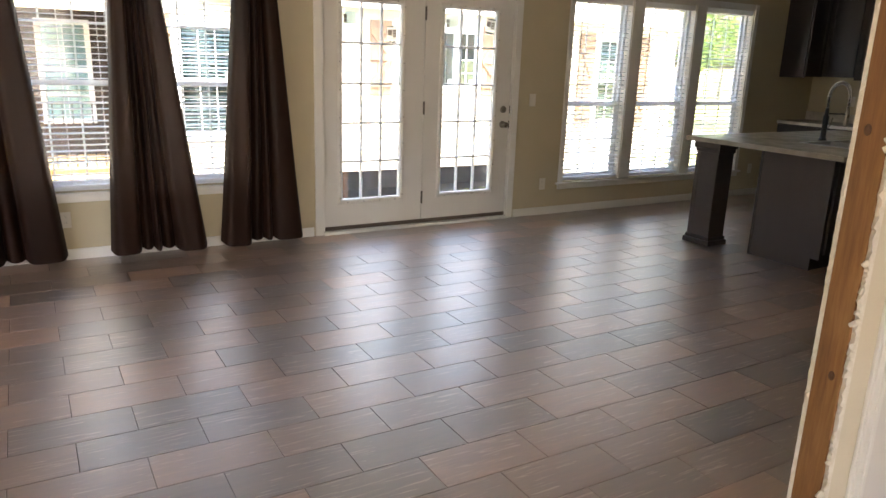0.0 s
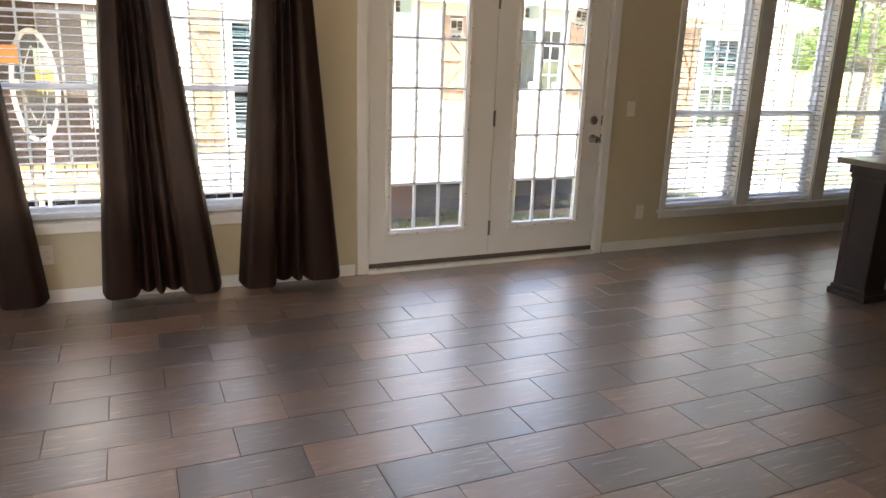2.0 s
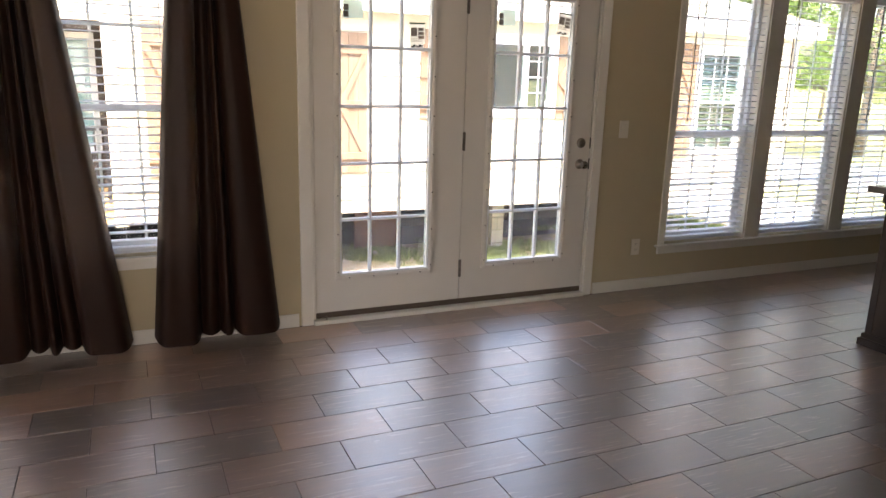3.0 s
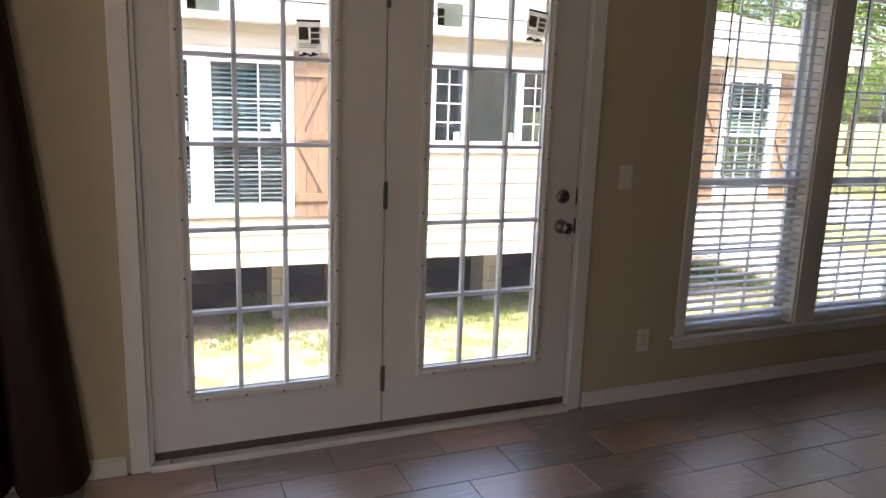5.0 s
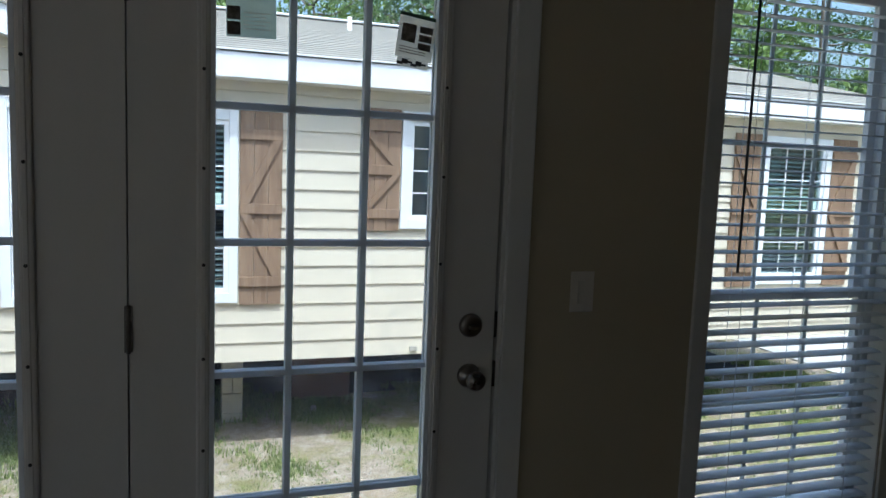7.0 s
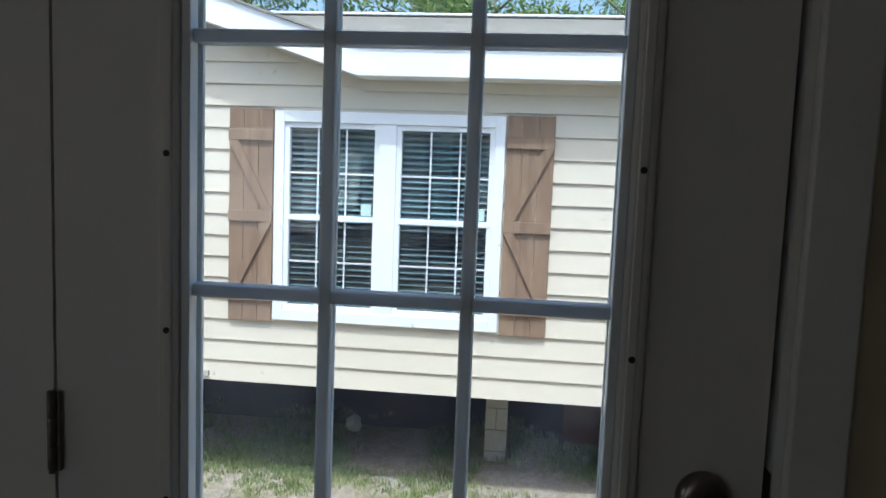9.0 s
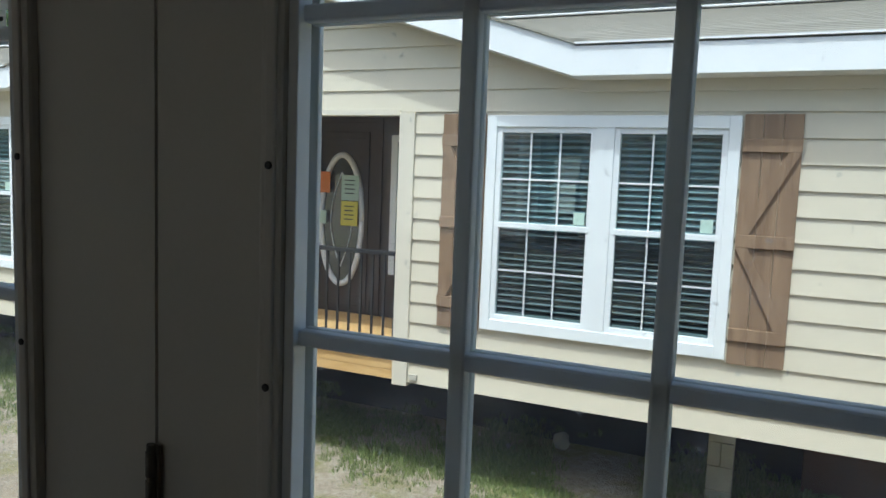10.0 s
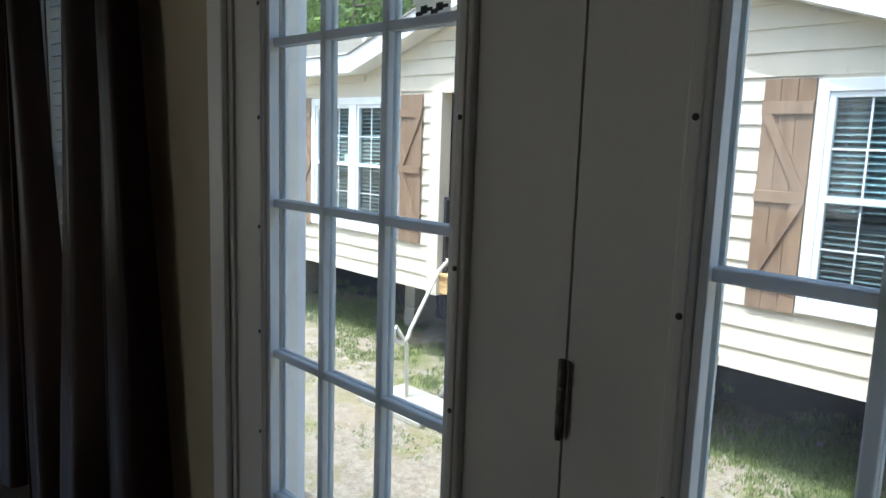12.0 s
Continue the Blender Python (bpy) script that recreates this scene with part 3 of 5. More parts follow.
    if lock:
        bolt = part("deadbolt", lathe([(0.033, 0.006), (0.033, 0.0), (0.029, -0.008), (0.024, -0.011), (0.012, -0.012)], 28, "y"), M_NICKEL, door, "satin nickel deadbolt", (0.855, 0, 1.052))
        part("thumb_turn", boxes((-0.014, -0.03, -0.005, 0.014, -0.011, 0.005), bev=0.003), M_NICKEL, bolt)
        knob = part("door_knob", lathe([(0.033, 0.006), (0.033, 0.0), (0.027, -0.008), (0.014, -0.013), (0.012, -0.032), (0.019, -0.04), (0.0265, -0.05), (0.0265, -0.058), (0.021, -0.066), (0.008, -0.068)], 28, "y"), M_NICKEL, door, "round satin nickel knob", (0.855, 0, 0.913))
        part("lock_button", lathe([(0.006, 0), (0.005, -0.006)], 12, "y"), M_DARKMETAL, knob, "", (0, -0.0681, 0))
        for pz in (0.913, 1.052):
            part("latch_plate", boxes((0.9255, 0.004, pz - 0.036, 0.9335, 0.03, pz + 0.036)), M_DARKMETAL, door)
    return door


french_door("door_1", -0.925, -0.0015, -0.774, -0.224, "fixed white glazed door leaf with fifteen lights", None, False)
french_door("door_2", 0.003, 0.925, 0.187, 0.737, "closed white glazed door leaf with nickel knob", 0.002, True)
door_trim = thing("door_frame", "white painted frame and casing round the double doors", "door frame", kind="structure")
part("jamb_left", boxes((-0.9465, 0.0, 0, -0.928, 0.17, 2.0585)), M_TRIM, door_trim)
part("jamb_right", boxes((0.934, 0.0, 0, 0.9445, 0.17, 2.0585)), M_TRIM, door_trim)
part("jamb_head", boxes((-0.928, 0.0, 2.043, 0.934, 0.17, 2.0585)), M_TRIM, door_trim)
part("door_stop", boxes((-0.9278, 0.0495, 0.03, -0.912, 0.09, 2.0428)), M_TRIM, door_trim)
part("door_stop", boxes((0.912, 0.0495, 0.03, 0.9338, 0.09, 2.0428)), M_TRIM, door_trim)
part("centre_post", boxes((-0.012, 0.05, 0.03, 0.02, 0.09, 2.043), bev=0.003), M_TRIM, door_trim)
for a, b in ((-1.015, -0.945), (0.943, 1.013)):
    part("casing", boxes((a, -0.016, 0, b, -0.0005, 2.13), bev=0.004), M_TRIM, door_trim)
part("casing_head", boxes((-0.945, -0.0155, 2.06, 0.943, -0.0005, 2.13), bev=0.004), M_TRIM, door_trim)
for a, b in ((-1.01, -0.947), (0.945, 1.01)):
    part("brickmould", boxes((a, 0.161, -0.02, b, 0.205, 2.12), bev=0.004), M_FASCIA, door_trim)
part("threshold", boxes((-0.945, -0.035, 0.0, 0.943, 0.17, 0.028), bev=0.006), M_TRIM, door_trim, "worn pale threshold")
part("sweep_gap", boxes((-0.927, 0.012, 0.029, 0.933, 0.044, 0.065)), M_SWEEP, door_trim, "dark door sweep")
part("floor_bolt", tube([(-0.868, -0.02, 0.028), (-0.868, -0.02, 0.05)], 0.004), M_NICKEL, door_trim, "small foot bolt")

# ---- windows and blinds ----


def window_unit(name, x0, x1, z0, z1, meet):
    win = thing(name, "white vinyl sash window with glazing bars", "window", kind="structure")
    t, ya, yb = 0.035, 0.075, 0.135
    part("window_frame", boxes((x0, ya, z0, x0 + t, yb, z1), (x1 - t, ya, z0, x1, yb, z1), (x0 + t, ya, z0, x1 - t, yb, z0 + t), (x0 + t, ya, z1 - t, x1 - t, yb, z1)), M_VINYL, win)
    for nm, za, zb, y in (("lower_sash", z0 + t, meet + 0.02, 0.082), ("upper_sash", meet - 0.02, z1 - t, 0.108)):
        a, b, s = x0 + t, x1 - t, 0.032
        sash = part(nm, boxes((a, y, za, a + s, y + 0.022, zb), (b - s, y, za, b, y + 0.022, zb), (a + s, y, za, b - s, y + 0.022, za + s), (a + s, y, zb - s, b - s, y + 0.022, zb)), M_VINYL, win)
        no_shadow(part("pane", boxes((a + s, y + 0.009, za + s, b - s, y + 0.012, zb - s)), M_PANE, sash))
        for i in (1, 2):
            cx = a + s + (b - a - 2 * s) * i / 3
            part("muntin", boxes((cx - 0.007, y + 0.013, za + s, cx + 0.007, y + 0.019, zb - s)), M_VINYL, sash)
        cz = (za + zb) / 2
        part("muntin", boxes((a + s, y + 0.0135, cz - 0.007, b - s, y + 0.0195, cz + 0.007)), M_VINYL, sash)
    for a, b, c, d in ((x0 - 0.0005, z0, x0 + 0.008, z1), (x1 - 0.008, z0, x1 + 0.0005, z1), (x0 + 0.008, z1 - 0.008, x1 - 0.008, z1 + 0.0005)):
        part("reveal", boxes((a, 0.001, b, c, 0.0745, d)), M_TRIM, win)
    part("lock", boxes(((x0 + x1) / 2 - 0.03, 0.072, meet + 0.012, (x0 + x1) / 2 + 0.03, 0.082, meet + 0.026), bev=0.002), M_VINYL, win)
    return win


def blind(x0, x1, z0, z1, tilt, wand=True, foot=0.03):
    w = x1 - x0 - 0.03
    cx = (x0 + x1) / 2
    bl = thing("window_blind", "lowered white two-inch slat blind with open slats", "blind", (cx, 0.036, z0), "white window blinds")
    h = z1 - z0
    part("headrail", boxes((-w / 2, -0.03, h - 0.062, w / 2, 0.028, h - 0.01), bev=0.003), M_SLAT, bl)
    part("bottom_rail", boxes((-w / 2, -0.024, foot, w / 2, 0.024, foot + 0.016), bev=0.004), M_SLAT, bl)
    bm = bmesh.new()
    rows = []
    for k in range(5):
        u = (k - 2) / 2
        rows.append([(x, u * 0.024, 0.0025 * (1 - u * u)) for x in (-w / 2, w / 2)])
    up = [[bm.verts.new((x, y, z + 0.0013)) for x, y, z in r] for r in rows]
    dn = [[bm.verts.new((x, y, z - 0.0013)) for x, y, z in r] for r in rows]
    for k in range(4):
        bm.faces.new((up[k][0], up[k][1], up[k + 1][1], up[k + 1][0]))
        bm.faces.new((dn[k][0], dn[k + 1][0], dn[k + 1][1], dn[k][1]))
        for e in (0, 1):
            bm.faces.new((up[k][e], up[k + 1][e], dn[k + 1][e], dn[k][e]))
    bm.faces.new((up[0][0], dn[0][0], dn[0][1], up[0][1]))
    bm.faces.new((up[4][0], up[4][1], dn[4][1], dn[4][0]))
    bmesh.ops.recalc_face_normals(bm, faces=list(bm.faces))
    slat = to_mesh("slat", bm, M_SLAT)
    n = int((h - 0.10 - foot) / 0.0425)
    r = random.Random(int(cx * 100))
    for k in range(n):
        piece("slat", slat, bl, (r.uniform(-0.002, 0.002), 0, foot + 0.05 + k * (h - 0.13 - foot) / n), (radians(tilt + r.uniform(-2, 2)), radians(r.uniform(-0.15, 0.15)), 0))
    for sx in (-w / 2 + 0.12, 0, w / 2 - 0.12):
        for sy in (-0.0265, 0.0265):
            part("ladder_cord", tube([(sx, sy, foot + 0.01), (sx, sy, h - 0.06)], 0.0011, 5), M_SLAT, bl)
    if wand:
        part("tilt_wand", tube([(-w / 2 + 0.09, -0.036, h - 0.07), (-w / 2 + 0.085, -0.038, h - 0.95)], 0.0045, 8), M_WAND, bl, "dark smoked tilt wand")
    part("lift_cord", tube([(w / 2 - 0.07, -0.034, h - 0.07), (w / 2 - 0.07, -0.034, h - 0.9)], 0.0014, 5), M_SLAT, bl)
    return bl


n = 0
for wins, sill, head, meet in ((LEFT_WINDOWS, L_SILL, L_HEAD, L_MEET), (RIGHT_WINDOWS, R_SILL, R_HEAD, R_MEET)):
    for a, b in wins:
        n += 1
        window_unit("window_%d" % n, a, b, sill, head, meet)
        blind(a, b, sill, head, 6 if sill < 0.4 else 4, sill < 0.4)
    a, b = wins[0][0], wins[-1][1]
    tr = thing("window_trim", "white painted window casing, stool and apron", "window trim", kind="structure")
    part("side_casing", boxes((a - 0.058, -0.014, sill + 0.0002, a - 0.001, -0.0005, head + 0.06), bev=0.003), M_TRIM, tr)
    part("side_casing", boxes((b + 0.001, -0.014, sill + 0.0002, b + 0.058, -0.0005, head + 0.06), bev=0.003), M_TRIM, tr)
    part("head_casing", boxes((a - 0.0009, -0.0135, head + 0.001, b + 0.0009, -0.0005, head + 0.06), bev=0.003), M_TRIM, tr)
    part("window_sill", boxes((a - 0.085, -0.045, sill - 0.018, b + 0.085, -0.0005, sill), bev=0.004), M_TRIM, tr)
    part("apron", boxes((a - 0.06, -0.014, sill - 0.07, b + 0.06, -0.0005, sill - 0.0182), bev=0.003), M_TRIM, tr)
    for (p, q), (r, s) in zip(wins, wins[1:]):
        part("mullion_cover", boxes((q + 0.001, -0.012, sill + 0.0002, r - 0.001, -0.0005, head + 0.0005), bev=0.003), M_TRIM, tr)

# ---- curtains ----


def curtain(top, bottom, label, seed, panels, z0=0.05, z1=2.27):
    """A hanging drape; panels gives each fold's share of the width and how far it stands out from the wall."""
    r = random.Random(seed)
    nu, nv = 150, 40
    ph = [r.uniform(0, 6.28) for _ in range(6)]
    bm = bmesh.new()
    grid = []
    total = sum(w for w, _ in panels)
    cuts_u = [sum(w for w, _ in panels[:k]) / total for k in range(len(panels) + 1)]
    n = len(panels)
    for j in range(nv + 1):
        v = j / nv
        xa, xb = (top[i] + (bottom[i] - top[i]) * (1 - v) for i in (0, 1))
        row = []
        for i in range(nu + 1):
            u = i / nu
            uu = min(max(u + 0.02 * math.sin(4.0 * u + ph[0]) * math.sin(1.8 * v + ph[2]) * math.sin(math.pi * u), 0.0), 0.9999)
            k = max(q for q in range(n) if cuts_u[q] <= uu)
            wide = cuts_u[k + 1] - cuts_u[k]
            w = (uu - cuts_u[k]) / wide
            # a broad panel is flat with a rounded turn at its edge; a narrow one is a round ridge
            ridge = 1 - abs(2 * w - 1) ** (6.0 if wide > 0.2 else 2.2)
            depth = panels[k][1] * (0.65 + 0.35 * (1 - v))
            soft = 0.006 * math.sin(7 * v + 9 * u + ph[4]) * (1 - v) + 0.003 * math.sin(23 * u + 3 * v + ph[5])
            hem = -0.02 * ridge * depth / 0.1 + 0.006 * math.sin(5 * u + ph[3]) if j == 0 else 0.0
            row.append(bm.verts.new((xa + (xb - xa) * u, -0.05 - depth * ridge + soft, z0 + (z1 - z0) * v + hem)))
        grid.append(row)
    for a, b in zip(grid, grid[1:]):
        for i in range(nu):
            f = bm.faces.new((a[i], a[i + 1], b[i + 1], b[i]))
            f.smooth = True
    cu = thing("curtain", label, "curtain", ((bottom[0] + bottom[1]) / 2, 0, 0), "brown satin curtains")
    part("drape", bm, M_CURTAIN, cu, "", (-cu.location.x, 0, 0))
    # the grommets at the rod
    ring = to_mesh("grommet", lathe([(0.026, -0.002), (0.026, 0.002), (0.019, 0.002), (0.019, -0.002)], 16, "y"), M_NICKEL)
    for k in range(4):
        piece("grommet", ring, cu, (top[0] + (top[1] - top[0]) * (k + 0.5) / 4 - cu.location.x, -0.16, 2.235))
    return cu


curtain((-3.62, -3.10), (-3.70, -2.895), "dark brown satin curtain hanging beside the twin windows", 2, [(1.2, 0.10), (0.6, 0.06), (0.5, 0.10), (0.6, 0.05), (1.4, 0.10)])
curtain((-2.475, -2.205), (-2.615, -1.925), "dark brown satin curtain between the twin windows", 7, [(1.5, 0.11), (0.6, 0.05), (0.45, 0.09), (0.6, 0.045), (1.6, 0.11)])
curtain((-1.63, -1.355), (-1.82, -1.15), "dark brown satin curtain beside the glazed doors", 11, [(1.7, 0.12), (0.7, 0.045), (0.5, 0.07), (1.7, 0.10)])
rod = thing("curtain_rod", "dark metal curtain rod above the twin windows", "curtain rod")
part("rod", tube([(-3.9, -0.115, 2.275), (-1.2, -0.115, 2.275)], 0.011, 12), M_DARKMETAL, rod)
for rx in (-3.8, -2.36, -1.28):
    part("bracket", boxes((rx - 0.008, -0.12, 2.262, rx + 0.008, -0.0005, 2.29), bev=0.002), M_DARKMETAL, rod)

# ---- switch and outlets ----
sw = thing("light_switch", "almond rocker switch plate on the tan wall", "switch", (1.187, 0, 1.14))
part("plate", boxes((-0.037, -0.006, -0.058, 0.037, -0.0003, 0.058), bev=0.003), M_PLATE, sw)
part("rocker", boxes((-0.0165, -0.0095, -0.033, 0.0165, -0.0055, 0.033), bev=0.002), M_PLATE, sw)


def outlet(x, y, z, rz=0.0):
    o = thing("wall_outlet", "almond duplex outlet plate on the wall", "outlet", (x, y, z), "wall outlets")
    o.rotation_euler = (0, 0, rz)
    part("plate", boxes((-0.036, -0.006, -0.058, 0.036, -0.0003, 0.058), bev=0.003), M_PLATE, o)
    for dz in (-0.021, 0.021):
        f = part("socket", boxes((-0.016, -0.0085, dz - 0.014, 0.016, -0.0055, dz + 0.014), bev=0.002), M_PLATE, o)
        for dx in (-0.006, 0.006):
            part("slot", boxes((dx - 0.001, -0.0092, dz - 0.003, dx + 0.001, -0.0083, dz + 0.006)), M_SLOT, f)


outlet(1.374, 0, 0.314)
outlet(-2.89, 0, 0.295)
outlet(4.535, 0, 0.327)
outlet(EAST, -0.55, 1.16, radians(-90))
outlet(EAST, -1.05, 1.16, radians(-90))

# ---- flyers stuck on the door glass ----


def flyer(x, z, w, h, tilt, back=False):
    f = thing("flyer", "grey-green back of a paper flyer on the door glass" if back else "printed paper flyer with pictures taped to door glass", "flyer", (x, 0.0228, z), "flyers on the door glass")
    f.rotation_euler = (0, radians(tilt), 0)
    part("sheet", boxes((-w / 2, -0.0004, -h / 2, w / 2, 0, h / 2)), M_PAPERBACK if back else M_PAPER, f)
    if back:
        for k in range(2):
            part("picture", boxes((-w * 0.48, -0.0012, -h * 0.45 + k * h * 0.38, -w * 0.22, -0.0009, -h * 0.12 + k * h * 0.38)), M_INK, f)
        for k in range(5):
            part("text_bar", boxes((-w * 0.16, -0.0012, h * 0.1 - k * h * 0.1, w * 0.38 - 0.01 * (k % 2), -0.0009, h * 0.13 - k * h * 0.1)), M_PAPER, f)
        return f
    part("head_band", boxes((-w / 2, -0.0012, h * 0.42, w / 2, -0.0009, h / 2)), M_GREENHEAD, f)
    part("picture", boxes((-w * 0.4, -0.0012, -h * 0.14, -w * 0.02, -0.0009, h * 0.26)), M_INK, f)
    for k in range(3):
        part("picture", boxes((w * 0.07, -0.0012, h * 0.11 - k * h * 0.19, w * 0.42, -0.0009, h * 0.26 - k * h * 0.19)), M_INK, f)
    for k in range(3):
        part("text_bar", boxes((-w * 0.42, -0.0012, -h * 0.27 - k * h * 0.06, w * 0.3, -0.0009, -h * 0.25 - k * h * 0.06)), M_INK, f)
    tag = part("lower_slip", boxes((-w * 0.42, -0.0008, -h * 0.70, w * 0.42, 0, -h * 0.505)), M_PAPER, f)
    for k in range(6):
        dx = -w * 0.34 + k * w * 0.125
        part("scrawl", boxes((dx - 0.008, -0.0013, -h * 0.665 + 0.003 * (k % 3), dx + 0.008, -0.0009, -h * 0.60 + 0.004 * ((k * 2) % 3)), bev=0.0001), M_SLOT, tag)
    return f


flyer(-0.309, 1.69, 0.096, 0.118, -2)
flyer(0.680, 1.802, 0.098, 0.112, 7)
flyer(-0.692, 1.80, 0.115, 0.095, 0, True)
flyer(0.273, 1.808, 0.115, 0.092, -1, True)

# ---- kitchen ----


def shaker_door(parent, x0, x1, y, z0, z1, mat, facing="y"):
    """A door front with rails, stiles and a sunk panel; facing -y, or -x with the roles of x and y swapped."""
    def b(xa, za, xb, zb, d0, d1):
        return (xa, y - d1, za, xb, y - d0, zb) if facing == "y" else (y - d1, xa, za, y - d0, xb, zb)
    s = 0.055
    d = part("door", boxes(b(x0, z0, x0 + s, z1, 0, 0.02), b(x1 - s, z0, x1, z1, 0, 0.02), b(x0 + s, z0, x1 - s, z0 + s, 0, 0.02), b(x0 + s, z1 - s, x1 - s, z1, 0, 0.02), bev=0.002), mat, parent)
    part("sunk_panel", boxes(b(x0 + s, z0 + s, x1 - s, z1 - s, 0, 0.011)), mat, d)
    return d


island = thing("kitchen_island", "dark brown kitchen island base with grey-brown end panel", "kitchen island", (2.10, -1.94, 0))
part("body", boxes((0.02, -0.59, 0.105, 2.0, 0.0, 0.891)), M_CABINET, island)
part("toe_kick", boxes((0.03, -0.52, 0.0, 2.0, -0.005, 0.104)), M_CABINET, island)
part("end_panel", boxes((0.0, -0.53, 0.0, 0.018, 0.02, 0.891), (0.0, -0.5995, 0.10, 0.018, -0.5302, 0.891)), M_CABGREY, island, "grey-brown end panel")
part("corner_strip", boxes((-0.008, 0.003, 0.0, 0.0, 0.022, 0.891)), M_CABINET, island)
for k in range(3):
    shaker_door(island, 0.05 + k * 0.62, 0.64 + k * 0.62, -0.59, 0.14, 0.85, M_CABINET)
leg = thing("support_post", "square brown post under the island overhang", "post", (2.064, -1.488, 0))
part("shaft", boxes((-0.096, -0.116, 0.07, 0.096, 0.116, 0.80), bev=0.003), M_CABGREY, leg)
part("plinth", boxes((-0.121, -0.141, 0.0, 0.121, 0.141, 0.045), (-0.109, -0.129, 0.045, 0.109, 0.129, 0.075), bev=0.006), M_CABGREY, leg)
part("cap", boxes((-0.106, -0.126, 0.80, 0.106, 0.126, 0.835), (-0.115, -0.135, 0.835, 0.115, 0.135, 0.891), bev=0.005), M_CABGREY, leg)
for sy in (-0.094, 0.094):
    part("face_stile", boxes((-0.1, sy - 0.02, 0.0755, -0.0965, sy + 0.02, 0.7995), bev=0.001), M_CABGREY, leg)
SINK = (2.46, -2.44, 3.23, -2.02)
top = thing("island_countertop", "pale speckled laminate countertop with bullnose edge on the island", "countertop", (0, 0, 0.892))
x0, y0, x1, y1 = 1.90, -2.72, 4.1, -1.30
sx0, sy0, sx1, sy1 = SINK
part("slab", boxes((x0, y0, 0, sx0, y1, 0.038), (sx1, y0, 0, x1, y1, 0.038), (sx0, y0, 0, sx1, sy0, 0.038), (sx0, sy1, 0, sx1, y1, 0.038)), M_COUNTER, top)
part("edge_band", boxes((x0 - 0.006, y0, 0.001, x0, y1, 0.037), (x0 - 0.006, y1, 0.001, x1, y1 + 0.006, 0.037), (x0 - 0.006, y0 - 0.006, 0.001, x1, y0, 0.037), bev=0.003), M_COUNTEREDGE, top, "darker rounded counter edge")
sink = thing("sink", "double-bowl stainless steel sink set into the island", "sink", ((sx0 + sx1) / 2, (sy0 + sy1) / 2, 0.932))
sw_, sd_ = (sx1 - sx0) / 2, (sy1 - sy0) / 2
part("rim", boxes((-sw_ - 0.02, -sd_ - 0.02, -0.001, -sw_ + 0.015, sd_ + 0.02, 0.004), (sw_ - 0.015, -sd_ - 0.02, -0.001, sw_ + 0.02, sd_ + 0.02, 0.004), (-sw_ + 0.015, -sd_ - 0.02, -0.001, sw_ - 0.015, -sd_ + 0.015, 0.004), (-sw_ + 0.015, sd_ - 0.015, -0.001, sw_ - 0.015, sd_ + 0.02, 0.004), (-0.015, -sd_ + 0.015, -0.02, 0.015, sd_ - 0.015, 0.002), bev=0.001), M_STEEL, sink)
for a, b in ((-sw_ + 0.004, -0.014), (0.014, sw_ - 0.004)):
    part("bowl", boxes((a, -sd_ + 0.004, -0.18, b, sd_ - 0.004, -0.176), (a, -sd_ + 0.004, -0.176, a + 0.003, sd_ - 0.004, -0.002), (b - 0.003, -sd_ + 0.004, -0.176, b, sd_ - 0.004, -0.002), (a + 0.003, -sd_ + 0.004, -0.176, b - 0.003, -sd_ + 0.007, -0.002), (a + 0.003, sd_ - 0.007, -0.176, b - 0.003, sd_ - 0.004, -0.002)), M_STEEL, sink)
faucet = thing("spring_faucet", "black and chrome spring-neck kitchen faucet on the island", "faucet", (2.88, -1.915, 0.931))
part("base", lathe([(0.032, 0), (0.032, 0.008), (0.024, 0.02), (0.021, 0.13), (0.024, 0.14), (0.024, 0.2), (0.016, 0.215), (0.015, 0.27)], 20), M_BLACK, faucet)
part("lever", tube([(0.02, 0, 0.10), (0.05, -0.01, 0.115), (0.075, -0.015, 0.19)], 0.007, 10), M_NICKEL, faucet, "nickel lever")
arc = [(0, 0, 0.27)] + [(0.08 - 0.08 * math.cos(a), -0.042 + 0.042 * math.cos(a), 0.36 + 0.125 * math.sin(a)) for a in [math.pi * k / 14 for k in range(15)]] + [(0.16, -0.084, 0.27)]
part("hose", tube(arc, 0.008, 10), M_BLACK, faucet)
coil = []
for k in range(420):
    s = k / 419 * (len(arc) - 1)
    i = min(int(s), len(arc) - 2)
    p, q = Vector(arc[i]), Vector(arc[i + 1])
    d = (q - p).normalized()
    u = d.cross(Vector((0.46, 0.88, 0.0))).normalized()
    a = k * 2 * math.pi / 10.5
    coil.append(p.lerp(q, s - i) + 0.0145 * (math.cos(a) * u + math.sin(a) * d.cross(u)))
part("spring", tube(coil, 0.0032, 5), M_CHROME, faucet, "chrome coil spring")
part("spray_head", lathe([(0.014, 0.28), (0.016, 0.24), (0.02, 0.16), (0.021, 0.13), (0.018, 0.128)], 18), M_NICKEL, faucet, "nickel spray head", (0.16, -0.084, 0))
part("holder_arm", tube([(0, 0, 0.225), (0.075, -0.04, 0.225), (0.148, -0.078, 0.225)], 0.006, 8), M_BLACK, faucet)

